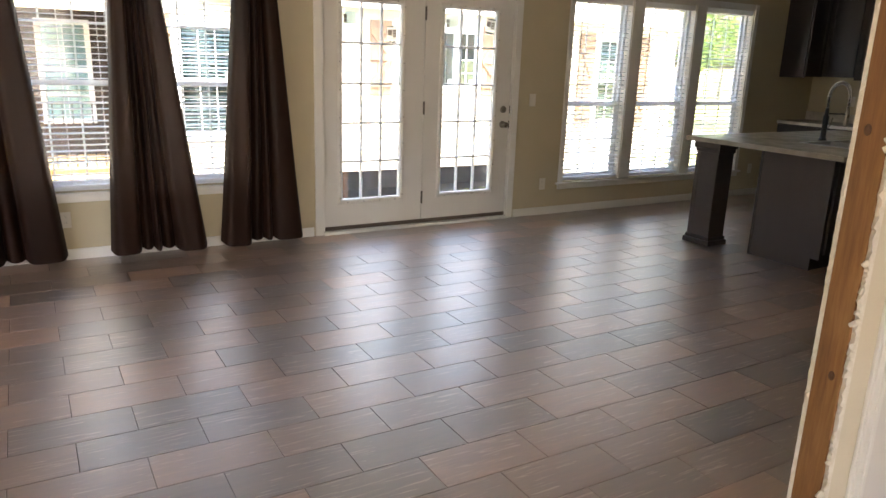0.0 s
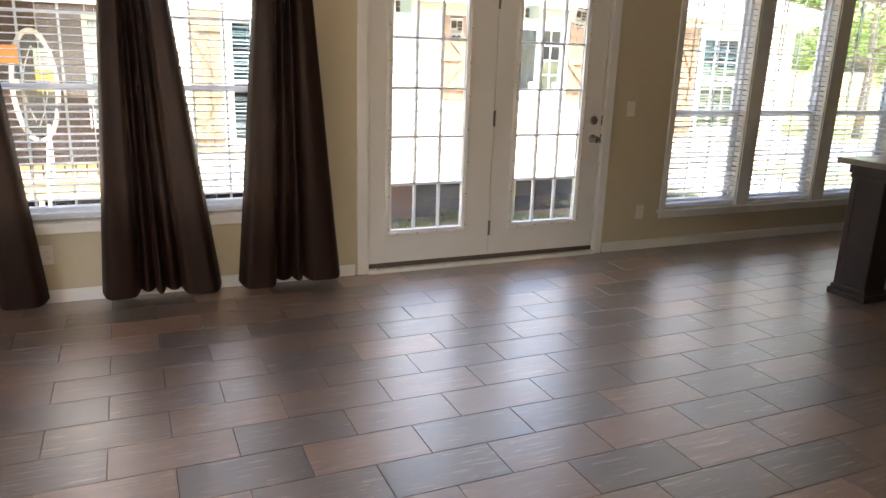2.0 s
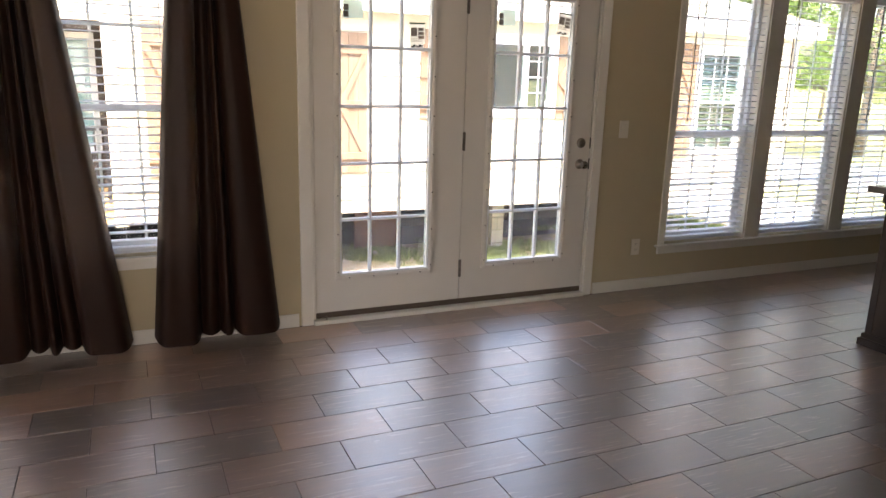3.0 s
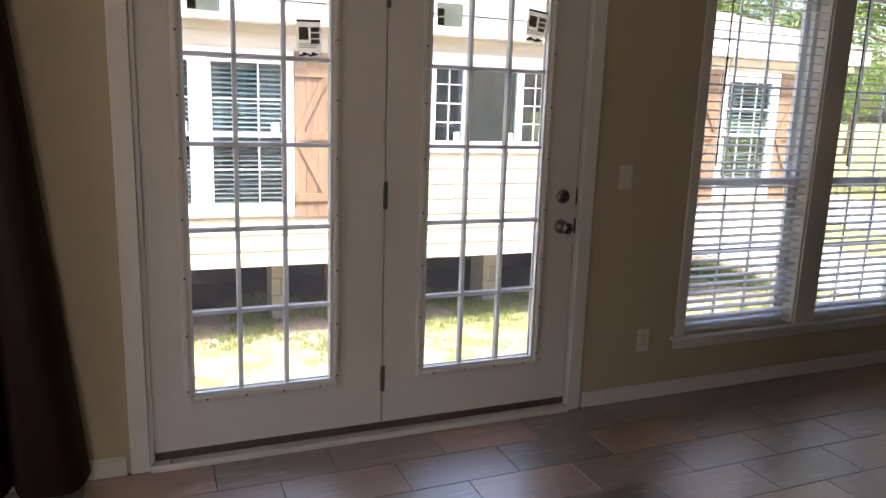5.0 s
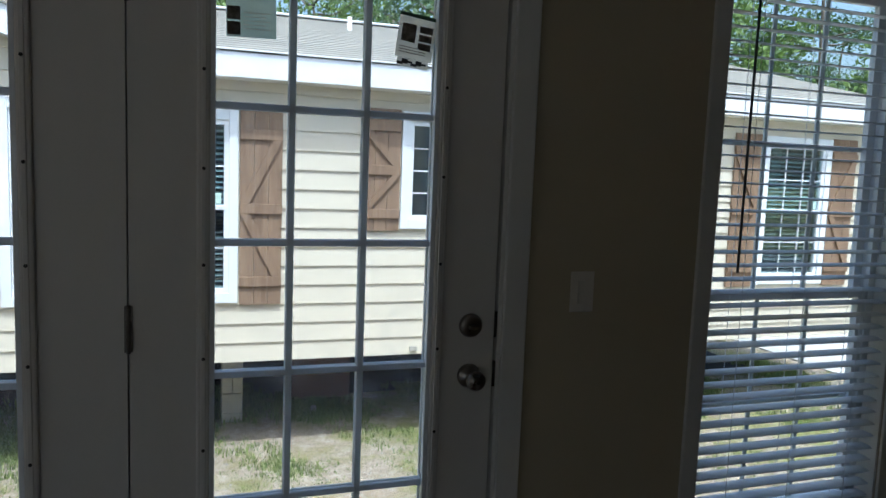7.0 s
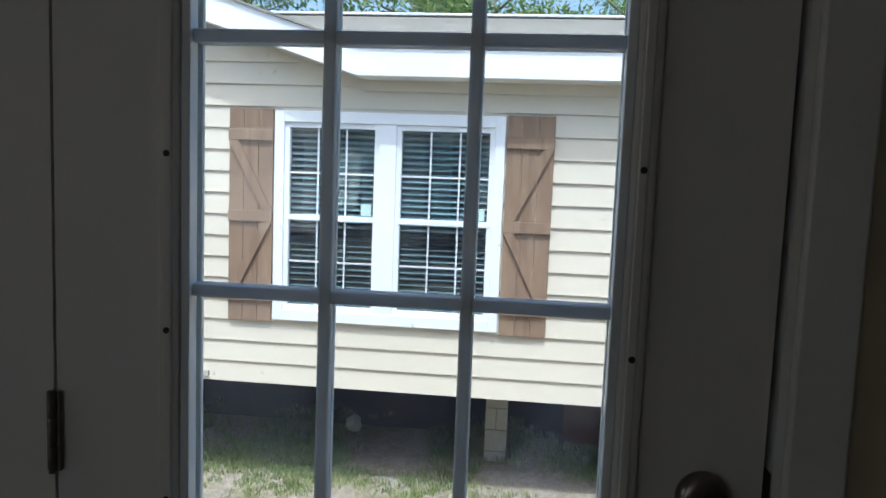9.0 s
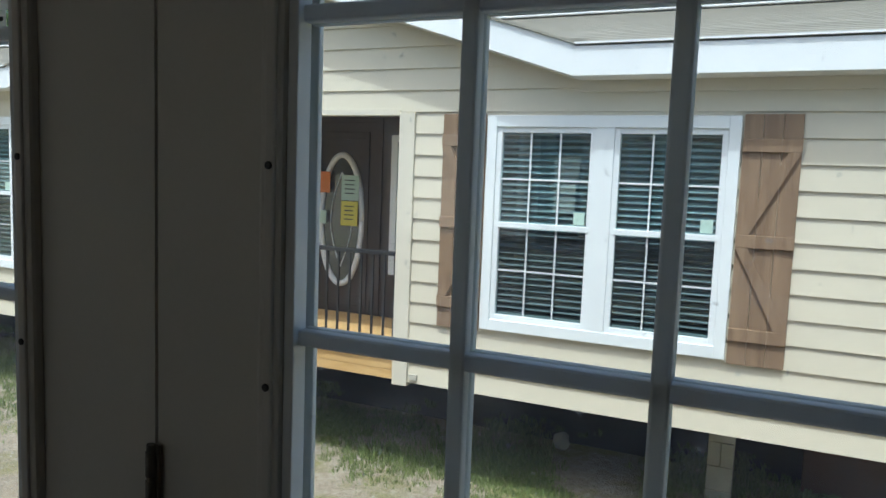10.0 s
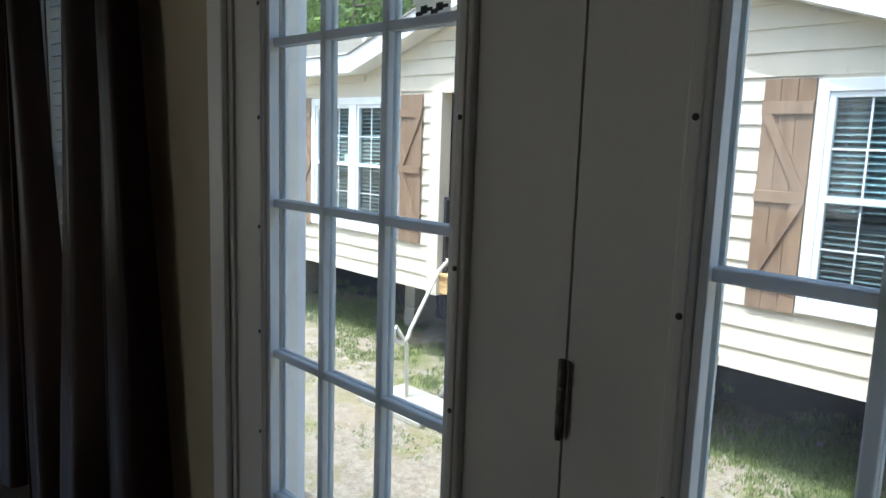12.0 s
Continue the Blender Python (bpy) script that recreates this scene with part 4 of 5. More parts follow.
for k in range(4):
    ya, yb = -0.62 * (k + 1) + 0.01, -0.62 * k - 0.003
    bc = thing("base_cabinet", "dark brown base cabinet with drawer under the counter", "cabinet", (4.95, 0, 0), "dark base cabinets")
    part("body", boxes((0.0, ya, 0.10, EAST - 4.951, yb, 0.868)), M_CABINET, bc)
    part("toe_kick", boxes((0.06, ya, 0.0, EAST - 4.951, yb, 0.099)), M_CABINET, bc)
    shaker_door(bc, ya + 0.01, yb - 0.01, 0.0, 0.13, 0.68, M_CABINET, "x")
    part("drawer", boxes((-0.02, ya + 0.01, 0.70, -0.0005, yb - 0.01, 0.855), bev=0.003), M_CABINET, bc)
ct = thing("wall_countertop", "pale laminate counter with backsplash on the base cabinets", "countertop", (4.92, 0, 0.869))
part("slab", boxes((0, -2.5, 0, EAST - 4.9205, -0.001, 0.038), bev=0.006), M_COUNTER, ct)
part("backsplash", boxes((EAST - 4.945, -2.5, 0.0382, EAST - 4.9205, -0.001, 0.14), bev=0.003), M_COUNTER, ct)
uc = thing("upper_cabinet", "dark brown upper cabinet in the kitchen corner", "cabinet", (4.84, 0, 1.437), "dark upper cabinets")
part("body", boxes((0, -0.31, 0, EAST - 4.8405, -0.0005, 0.9)), M_CABINET, uc)
shaker_door(uc, 0.012, 0.33, -0.31, -0.005, 0.9, M_CABINET)
part("light_rail", boxes((0.0, -0.33, -0.018, 0.012, -0.001, 0.0)), M_CABINET, uc)
uc = thing("upper_cabinet", "dark brown upper cabinet over the counter", "cabinet", (5.17, 0, 1.437), "dark upper cabinets")
part("body", boxes((0.0, -0.72, 0, EAST - 5.1705, -0.332, 0.9)), M_CABINET, uc)
shaker_door(uc, -0.715, -0.337, 0.0, 0.0, 0.9, M_CABINET, "x")
# window light on these fronts is put into the lighter grey-brown
uc = thing("upper_cabinet", "upper cabinet over the counter, window-lit look in its lighter colour, slim pull", "cabinet", (5.17, 0, 1.41), "dark upper cabinets")
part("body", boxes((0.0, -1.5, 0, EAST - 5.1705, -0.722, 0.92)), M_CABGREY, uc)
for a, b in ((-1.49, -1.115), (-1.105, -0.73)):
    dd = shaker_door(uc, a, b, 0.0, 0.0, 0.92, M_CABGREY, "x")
part("pull", tube([(-0.035, -1.15, 0.1), (-0.035, -1.15, 0.36)], 0.006, 8), M_BLACK, uc, "slim black pull")

# ---- neighbouring house ----
HY, BASE, SOFF = 4.552, -0.24, 2.125
HX0, HX1 = -12.0, 7.92
GROUND = -1.10
EAVE_Y = 4.30
PEAK_X, GVAL, PITCH = -3.51, -0.62, 0.322
LAP = 0.168
FAR_WINDOWS = [("pair", -1.305, 0.465, 0.287, 1.915), ("pair", -7.49, -5.71, 0.287, 1.895), ("slider", 1.885, 3.50, 0.94, 2.0), ("single", 5.92, 6.88, 0.37, 1.995)]
PORCH = (-5.20, -1.925, BASE, 1.915)
house = thing("neighbour_house", "cream lap-sided manufactured house with white gable trim", "house", (0, HY, BASE))
h_holes = [(a + 0.04, b - 0.04, c + 0.04, d - 0.04) for _, a, b, c, d in FAR_WINDOWS]
O = Vector((0, HY, BASE))


def hb(*bs, bev=0.0):
    """Boxes given in world metres, moved to the house's own origin."""
    return boxes(*[(a, b - HY, c - BASE, d, e - HY, f - BASE) for a, b, c, d, e, f in bs], bev=bev)


part("wall", (lambda m: (bmesh.ops.translate(m, verts=m.verts, vec=-O), m)[1])(wall_with_holes(HX0, HX1, BASE, SOFF + 0.05, HY + 0.02, HY + 0.13, h_holes + [(PORCH[0], PORCH[1], PORCH[2], PORCH[3])])), M_CORNER, house)
part("end_wall", hb((HX1 - 0.12, HY + 0.131, BASE, HX1, 12.0, SOFF), (HX0, HY + 0.131, BASE, HX0 + 0.12, 12.0, SOFF), (HX0, 12.0, BASE, HX1, 12.1, SOFF)), M_SIDING, house)
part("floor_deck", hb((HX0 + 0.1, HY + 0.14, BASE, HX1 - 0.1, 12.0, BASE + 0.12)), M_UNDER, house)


def lap_board(xa, xb, xa2=None, xb2=None, h=LAP):
    """A lap: thick at the foot, thin at the head; the head may be shorter."""
    xa2, xb2 = xa if xa2 is None else xa2, xb if xb2 is None else xb2
    bm = bmesh.new()
    v = [bm.verts.new(c) for c in ((xa, -0.012, 0), (xb, -0.012, 0), (xb, 0.02, 0), (xa, 0.02, 0), (xa2, 0.006, h + 0.012), (xb2, 0.006, h + 0.012), (xb2, 0.02, h + 0.012), (xa2, 0.02, h + 0.012))]
    for f in ((0, 1, 5, 4), (1, 2, 6, 5), (2, 3, 7, 6), (3, 0, 4, 7), (3, 2, 1, 0), (4, 5, 6, 7)):
        bm.faces.new([v[i] for i in f])
    bmesh.ops.recalc_face_normals(bm, faces=list(bm.faces))
    return bm


cuts = [(a + 0.02, b - 0.02, c, d) for _, a, b, c, d in FAR_WINDOWS] + [PORCH]
rows_n = int((SOFF - BASE) / LAP)
for k in range(rows_n + 1):
    z = BASE + k * LAP
    hgt = LAP
    segs = [(HX0, HX1)]
    for a, b, c, d in cuts:
        if c < z + hgt - 0.01 and d > z + 0.01:
            nxt = []
            for p, q in segs:
                if b <= p or a >= q:
                    nxt.append((p, q))
                else:
                    if a > p:
                        nxt.append((p, a))
                    if b < q:
                        nxt.append((b, q))
            segs = nxt
    for p, q in segs:
        part("siding_board", lap_board(p, q, h=hgt), M_SIDING, house, "", (0, 0, z - BASE))
    for a, b, c, d in cuts:
        if z + 0.01 < d < z + hgt - 0.001:
            part("siding_board", hb((a, HY - 0.004, d - 0.004, b, HY + 0.02, z + hgt + 0.01)), M_SIDING, house)
        if z + 0.001 < c < z + hgt - 0.01:
            part("siding_board", hb((a, HY - 0.012, z, b, HY + 0.02, c + 0.004)), M_SIDING, house)
gz = BASE + (rows_n + 1) * LAP
while True:
    half0 = (PEAK_X * -1 + GVAL) - (gz - SOFF) / PITCH
    half1 = half0 - LAP / PITCH
    if half0 < 0.3:
        break
    part("siding_board", lap_board(PEAK_X - half0, PEAK_X + half0, PEAK_X - max(half1, 0.02), PEAK_X + max(half1, 0.02)), M_SIDING, house, "", (0, 0, gz - BASE))
    gz += LAP
for a, b in ((PORCH[1] - 0.13, PORCH[1] + 0.005), (PORCH[0] - 0.005, PORCH[0] + 0.16), (HX1 - 0.1, HX1 + 0.012)):
    part("corner_board", hb((a, HY - 0.03, BASE - 0.03, b, HY + 0.12, 1.935 if b < 0 else SOFF), bev=0.004), M_CORNER, house)
part("porch_header", hb((PORCH[0], HY - 0.022, 1.915, PORCH[1] - 0.131, HY + 0.1, 1.96)), M_CORNER, house)
part("vent_cap", hb((-1.90, HY - 0.03, BASE + 0.03, -1.83, HY - 0.01, BASE + 0.075)), M_BLOCK, house)
part("vent_cap", hb((2.02, HY - 0.03, BASE + 0.03, 2.09, HY - 0.01, BASE + 0.075)), M_BLOCK, house)

part("gable_wall", prism([(PEAK_X - 2.9, SOFF - 0.03 - BASE), (PEAK_X + 2.9, SOFF - 0.03 - BASE), (PEAK_X + 2.9, SOFF + 0.035 - BASE), (PEAK_X, SOFF + 0.035 + 2.9 * PITCH - BASE), (PEAK_X - 2.9, SOFF + 0.035 - BASE)], 0.0085, 0.019), M_SIDING, house)

# eaves, rakes and roof
ET = 2.37
for a, b in ((HX0 - 0.3, 2 * PEAK_X - GVAL), (GVAL, HX1 + 0.3)):
    part("fascia", hb((a, EAVE_Y, SOFF + 0.035, b, EAVE_Y + 0.025, ET), bev=0.003), M_FASCIA, house, "white eave fascia")
    part("drip_edge", hb((a, EAVE_Y - 0.02, ET + 0.001, b, EAVE_Y + 0.03, ET + 0.014)), M_FASCIA, house)
    part("soffit", hb((a, EAVE_Y + 0.026, SOFF + 0.036, b, HY + 0.02, SOFF + 0.05)), M_SOFFIT, house, "vented soffit")
    part("frieze", hb((a, HY - 0.02, SOFF - 0.045, b, HY + 0.015, SOFF + 0.035)), M_CORNER, house)


def rake(sign, d0, d1, ya, yb):
    """A sloping board of the gable between heights d0 and d1 above the eave line."""
    xe = PEAK_X + sign * (GVAL - PEAK_X)
    run = GVAL - PEAK_X
    pts = [(xe, d0), (PEAK_X, d0 + run * PITCH), (PEAK_X, d1 + run * PITCH), (xe, d1)]
    return prism([(x, z - BASE) for x, z in pts], ya - HY, yb - HY)


for s in (-1, 1):
    part("rake_board", rake(s, SOFF + 0.035, ET, EAVE_Y, EAVE_Y + 0.025), M_FASCIA, house, "white gable rake board")
    part("rake_soffit", rake(s, SOFF + 0.036, SOFF + 0.05, EAVE_Y + 0.0255, HY + 0.02), M_SOFFIT, house)
    part("gable_roof", rake(s, ET + 0.002, ET + 0.02, EAVE_Y - 0.02, 7.6), M_SHINGLE, house, "tan shingle gable slope")
RIDGE_Y, RIDGE_Z = 8.3, 3.46
slope = (RIDGE_Z - ET) / (RIDGE_Y - EAVE_Y)
nc = 26
for k in range(nc):
    ya, yb = EAVE_Y + (RIDGE_Y - EAVE_Y) * k / nc, EAVE_Y + (RIDGE_Y - EAVE_Y) * (k + 1) / nc + 0.03
    bm = bmesh.new()
    for a, b in ((HX0 - 0.3, HX1 + 0.3),):
        za, zb = ET + slope * (ya - EAVE_Y) + 0.008, ET + slope * (yb - EAVE_Y)
        if k < 3:
            ends = [(HX0 - 0.3, 2 * PEAK_X - GVAL), (GVAL, HX1 + 0.3)]
        else:
            ends = [(a, b)]
        for p, q in ends:
            c = [bm.verts.new(v) for v in ((p, ya - HY, za - BASE), (q, ya - HY, za - BASE), (q, yb - HY, zb - BASE), (p, yb - HY, zb - BASE), (p, ya - HY, za - 0.02 - BASE), (q, ya - HY, za - 0.02 - BASE))]
            bm.faces.new((c[0], c[1], c[2], c[3]))
            bm.faces.new((c[4], c[5], c[1], c[0]))
    part("shingle_course", bm, M_SHINGLE, house)
part("roof_deck", hb((HX0 - 0.29, 8.3, SOFF + 0.02, HX1 + 0.29, 12.4, SOFF + 0.05)), M_SHINGLE, house)
part("ridge_cap", hb((HX0 - 0.3, RIDGE_Y - 0.12, RIDGE_Z, HX1 + 0.3, RIDGE_Y + 0.12, RIDGE_Z + 0.03), bev=0.01), M_FASCIA, house, "pale ridge cap")
part("rear_slope", hb((HX0 - 0.28, RIDGE_Y - 0.02, SOFF, HX1 + 0.28, RIDGE_Y + 0.02, RIDGE_Z)), M_SHINGLE, house)
for vx, vy in ((-8.6, 6.2), (-7.6, 6.6), (1.9, 7.2)):
    part("vent_pipe", tube([(vx, vy - HY, 2.5 - BASE), (vx, vy - HY, ET + slope * (vy - EAVE_Y) + 0.16 - BASE)], 0.03, 10), M_WHITEPAINT, house, "white roof vent pipe")


def far_window(kind_, xa, xb, za, zb, label):
    """A white trimmed window of the far house with sashes, bars, pane, blind and the dark room behind."""
    w = part("window", hb((xa, HY - 0.04, za, xa + 0.075, HY + 0.03, zb), (xb - 0.075, HY - 0.04, za, xb, HY + 0.03, zb), (xa + 0.075, HY - 0.04, za, xb - 0.075, HY + 0.03, za + 0.085), (xa + 0.075, HY - 0.04, zb - 0.085, xb - 0.075, HY + 0.03, zb), bev=0.004), M_VINYL, house, label)
    units = []
    a, b = xa + 0.075, xb - 0.075
    if kind_ == "pair":
        m = (a + b) / 2
        part("mullion", hb((m - 0.065, HY - 0.035, za + 0.085, m + 0.065, HY + 0.03, zb - 0.085), bev=0.003), M_VINYL, w)
        units = [(a, m - 0.065, 3), (m + 0.065, b, 3)]
    elif kind_ == "single":
        units = [(a, b, 3)]
    else:
        units = [(a, a + 0.40, 2), (a + 0.40, b - 0.40, 0), (b - 0.40, b, 2)]
    for p, q, cols in units:
        f = 0.04
        c, d = za + 0.085, zb - 0.085
        part("sash", hb((p, HY - 0.02, c, p + f, HY + 0.03, d), (q - f, HY - 0.02, c, q, HY + 0.03, d), (p + f, HY - 0.02, c, q - f, HY + 0.03, c + f), (p + f, HY - 0.02, d - f, q - f, HY + 0.03, d), bev=0.003), M_VINYL, w)
        no_shadow(part("pane", hb((p + f, HY + 0.006, c + f, q - f, HY + 0.009, d - f)), M_PANE_FAR, w))
        if cols:
            bars = []
            for i in range(1, cols):
                x = p + f + (q - p - 2 * f) * i / cols
                bars.append((x - 0.006, HY - 0.003, c + f, x + 0.006, HY + 0.005, d - f))
            nr = 4
            for i in range(1, nr):
                z = c + f + (d - c - 2 * f) * i / nr
                if kind_ == "slider" or i != 2:
                    bars.append((p + f, HY - 0.0025, z - 0.006, q - f, HY + 0.0045, z + 0.006))
            for bb in bars:
                part("grille_bar", hb(bb), M_VINYL, w)
        if kind_ != "slider":
            mz = (c + d) / 2
            part("meeting_rail", hb((p + 0.02, HY - 0.028, mz - 0.02, q - 0.02, HY + 0.02, mz + 0.02), bev=0.003), M_VINYL, w)
            part("window_note", hb((q - f - 0.10, HY + 0.0, mz + 0.03, q - f - 0.02, HY + 0.0045, mz + 0.12)), M_MINT, w, "pale paper note")
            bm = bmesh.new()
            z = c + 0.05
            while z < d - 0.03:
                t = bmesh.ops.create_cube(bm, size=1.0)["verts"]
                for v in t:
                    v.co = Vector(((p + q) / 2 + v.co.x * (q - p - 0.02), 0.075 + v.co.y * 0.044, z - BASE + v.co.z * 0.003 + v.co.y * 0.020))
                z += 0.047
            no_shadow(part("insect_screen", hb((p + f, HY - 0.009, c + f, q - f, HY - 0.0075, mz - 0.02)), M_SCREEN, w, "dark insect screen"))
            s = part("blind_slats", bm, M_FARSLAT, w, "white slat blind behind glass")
            s["kind"] = "stuff"
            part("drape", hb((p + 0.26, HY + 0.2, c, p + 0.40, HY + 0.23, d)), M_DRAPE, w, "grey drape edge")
        else:
            part("window_note", hb((q - f - 0.09, HY + 0.0, c + f + 0.01, q - f - 0.02, HY + 0.0045, c + f + 0.1)), M_MINT, w, "pale paper note")
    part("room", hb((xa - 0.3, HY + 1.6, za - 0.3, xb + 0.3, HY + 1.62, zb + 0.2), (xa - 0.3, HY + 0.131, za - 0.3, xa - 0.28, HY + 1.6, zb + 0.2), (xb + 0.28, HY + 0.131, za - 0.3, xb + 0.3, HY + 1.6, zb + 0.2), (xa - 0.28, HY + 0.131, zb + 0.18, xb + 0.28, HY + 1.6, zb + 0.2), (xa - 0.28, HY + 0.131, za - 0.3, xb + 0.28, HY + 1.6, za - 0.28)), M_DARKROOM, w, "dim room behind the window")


def shutter(xa, xb, za, zb, flip):
    """Board shutter with ledges and braces that meet at the middle ledge."""
    w, h = xb - xa, zb - za
    s = thing("window_shutter", "brown cedar board shutter with diagonal braces on cream siding", "shutter", ((xa + xb) / 2, HY - 0.0125, za), "brown wooden shutters")
    for i in range(3):
        part("board", boxes((-w / 2 + w * i / 3 + 0.0015, -0.02, 0, -w / 2 + w * (i + 1) / 3 - 0.0015, 0, h), bev=0.002), M_SHUTTER, s)
    rail = 0.085
    for zc in (0.14 * h / 1.65 + 0.02, h / 2 - rail / 2, h - 0.14 * h / 1.65 - 0.02 - rail):
        part("ledge", boxes((-w / 2, -0.042, zc, w / 2, -0.0202, zc + rail), bev=0.003), M_SHUTTER, s)
    lo, mid = 0.14 * h / 1.65 + 0.02 + rail, h / 2
    for p, q, inv in ((lo, mid - rail / 2, False), (mid + rail / 2, h - lo, True)):
        e, t = w / 2 - 0.002, 0.075
        inv_ = inv != flip
        if inv_:
            pts = [(-e, p), (-e + t, p), (e, q), (e - t, q)]
        else:
            pts = [(e, p), (e - t, p), (-e, q), (-e + t, q)]
        part("brace", prism(pts, -0.041, -0.0203), M_SHUTTER, s)


for kd, a, b, c, d in FAR_WINDOWS:
    far_window(kd, a, b, c, d, "white trimmed sliding window" if kd == "slider" else "white trimmed sash window")
    shutter(a - 0.365, a - 0.012, c - 0.02, d + 0.01, True)
    shutter(b + 0.012, b + 0.365, c - 0.02, d + 0.01, False)

# recessed porch
BACK = 5.9
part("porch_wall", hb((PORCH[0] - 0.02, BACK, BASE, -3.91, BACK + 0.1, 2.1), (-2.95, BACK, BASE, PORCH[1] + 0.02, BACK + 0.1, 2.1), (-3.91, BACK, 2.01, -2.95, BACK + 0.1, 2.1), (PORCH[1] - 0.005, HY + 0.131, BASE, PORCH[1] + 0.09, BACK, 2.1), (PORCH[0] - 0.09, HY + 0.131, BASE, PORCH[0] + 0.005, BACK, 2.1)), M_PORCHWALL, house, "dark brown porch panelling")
for k in range(9):
    x = PORCH[0] + 0.2 + k * 0.4
    if x < -4.1 or x > -2.2:
        part("batten", hb((x - 0.02, BACK - 0.018, BASE + 0.2, x + 0.02, BACK - 0.0005, 2.09)), M_PORCHWALL, house)
pw = part("porch_window", hb((-2.84, BACK - 0.03, 0.42, -2.77, BACK - 0.0005, 1.84), (-2.23, BACK - 0.03, 0.42, -2.16, BACK - 0.0005, 1.84), (-2.77, BACK - 0.03, 0.42, -2.23, BACK - 0.0005, 0.49), (-2.77, BACK - 0.03, 1.77, -2.23, BACK - 0.0005, 1.84), bev=0.003), M_VINYL, house, "white sash window beside the porch door")
part("meeting_rail", hb((-2.77, BACK - 0.026, 1.14, -2.23, BACK - 0.0005, 1.19), bev=0.003), M_VINYL, pw)
for za, zb in ((0.49, 1.14), (1.19, 1.77)):
    part("pane", hb((-2.77, BACK - 0.012, za, -2.23, BACK - 0.009, zb)), M_PANE_FAR, pw)
    part("grille_bar", hb((-2.506, BACK - 0.018, za, -2.494, BACK - 0.0125, zb)), M_VINYL, pw)
    part("grille_bar", hb((-2.77, BACK - 0.0175, (za + zb) / 2 - 0.006, -2.23, BACK - 0.0125, (za + zb) / 2 + 0.006)), M_VINYL, pw)
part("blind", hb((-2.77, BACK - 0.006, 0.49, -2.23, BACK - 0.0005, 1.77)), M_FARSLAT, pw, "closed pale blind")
part("porch_ceiling", hb((PORCH[0], HY + 0.131, 2.06, PORCH[1], BACK, 2.09)), M_SOFFIT, house)
PDX, PDZ = 0.11, -0.05


def pb(*bs, bev=0.0):
    """Boxes of the front door, moved with it."""
    return hb(*[(a + PDX, b, c + PDZ, d + PDX, e, f + PDZ) for a, b, c, d, e, f in bs], bev=bev)


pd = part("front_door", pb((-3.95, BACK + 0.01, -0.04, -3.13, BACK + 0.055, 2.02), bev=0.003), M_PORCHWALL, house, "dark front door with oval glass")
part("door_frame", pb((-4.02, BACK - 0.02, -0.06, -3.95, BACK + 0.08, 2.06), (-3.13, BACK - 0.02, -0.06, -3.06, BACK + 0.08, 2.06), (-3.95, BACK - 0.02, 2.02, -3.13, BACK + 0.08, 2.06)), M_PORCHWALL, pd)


def oval(cx, cz, rx, rz, y, r):
    return tube([(cx + rx * math.cos(a), y - HY, cz + rz * math.sin(a) - BASE) for a in [2 * math.pi * k / 48 for k in range(49)]], r, 8)


for xa, xb, za, zb in ((-3.86, -3.80, 0.02, 1.92), (-3.28, -3.22, 0.02, 1.92), (-3.80, -3.28, 0.02, 0.10), (-3.80, -3.28, 1.84, 1.92)):
    part("raised_moulding", pb((xa, BACK - 0.004, za, xb, BACK + 0.0095, zb), bev=0.004), M_PORCHWALL, pd)
part("kick_plate", pb((-3.9, BACK + 0.002, 0.03, -3.18, BACK + 0.0095, 0.16)), M_DARKMETAL, pd)
part("oval_rim", oval(-3.54 + PDX, 1.0 + PDZ, 0.25, 0.68, BACK + 0.0, 0.032), M_FASCIA, pd, "white oval moulding")
bm = bmesh.new()
bm.faces.new([bm.verts.new(((-3.54 + PDX) + 0.25 * math.cos(a), BACK + 0.006 - HY, 1.0 + PDZ + 0.68 * math.sin(a) - BASE)) for a in [2 * math.pi * k / 40 for k in range(40)]])
part("oval_pane", bm, M_PANE_FAR, pd)
for sgn in (-1, 1):
    part("caming", tube([((-3.54 + PDX) + sgn * 0.13 * math.sin(k / 12 * math.pi), BACK - 0.004 - HY, 0.5 + PDZ + k / 12 * 1.0 - BASE) for k in range(13)], 0.006, 6), M_FASCIA, pd)
for nm, m, xa, xb, za, zb, lab in (("notice", M_ORANGE, -3.95, -3.66, 1.28, 1.50, "orange notice sheet"), ("notice", M_MINT, -3.52, -3.31, 1.21, 1.47, "mint notice sheet"), ("notice", M_YELLOW, -3.52, -3.32, 0.945, 1.2, "yellow notice sheet"), ("notice", M_MINT, -3.80, -3.70, 0.95, 1.09, "pale sticker")):
    nt_ = part(nm, pb((xa, BACK - 0.045, za, xb, BACK - 0.042, zb)), m, pd, lab)
    for k in range(4):
        if lab != "pale sticker" and lab != "orange notice sheet":
            z = zb - 0.05 - k * 0.045
            part("text_bar", pb((xa + 0.04, BACK - 0.047, z - 0.008, xb - 0.045 - 0.01 * (k % 2), BACK - 0.0455, z + 0.004)), M_CARDARK, nt_)

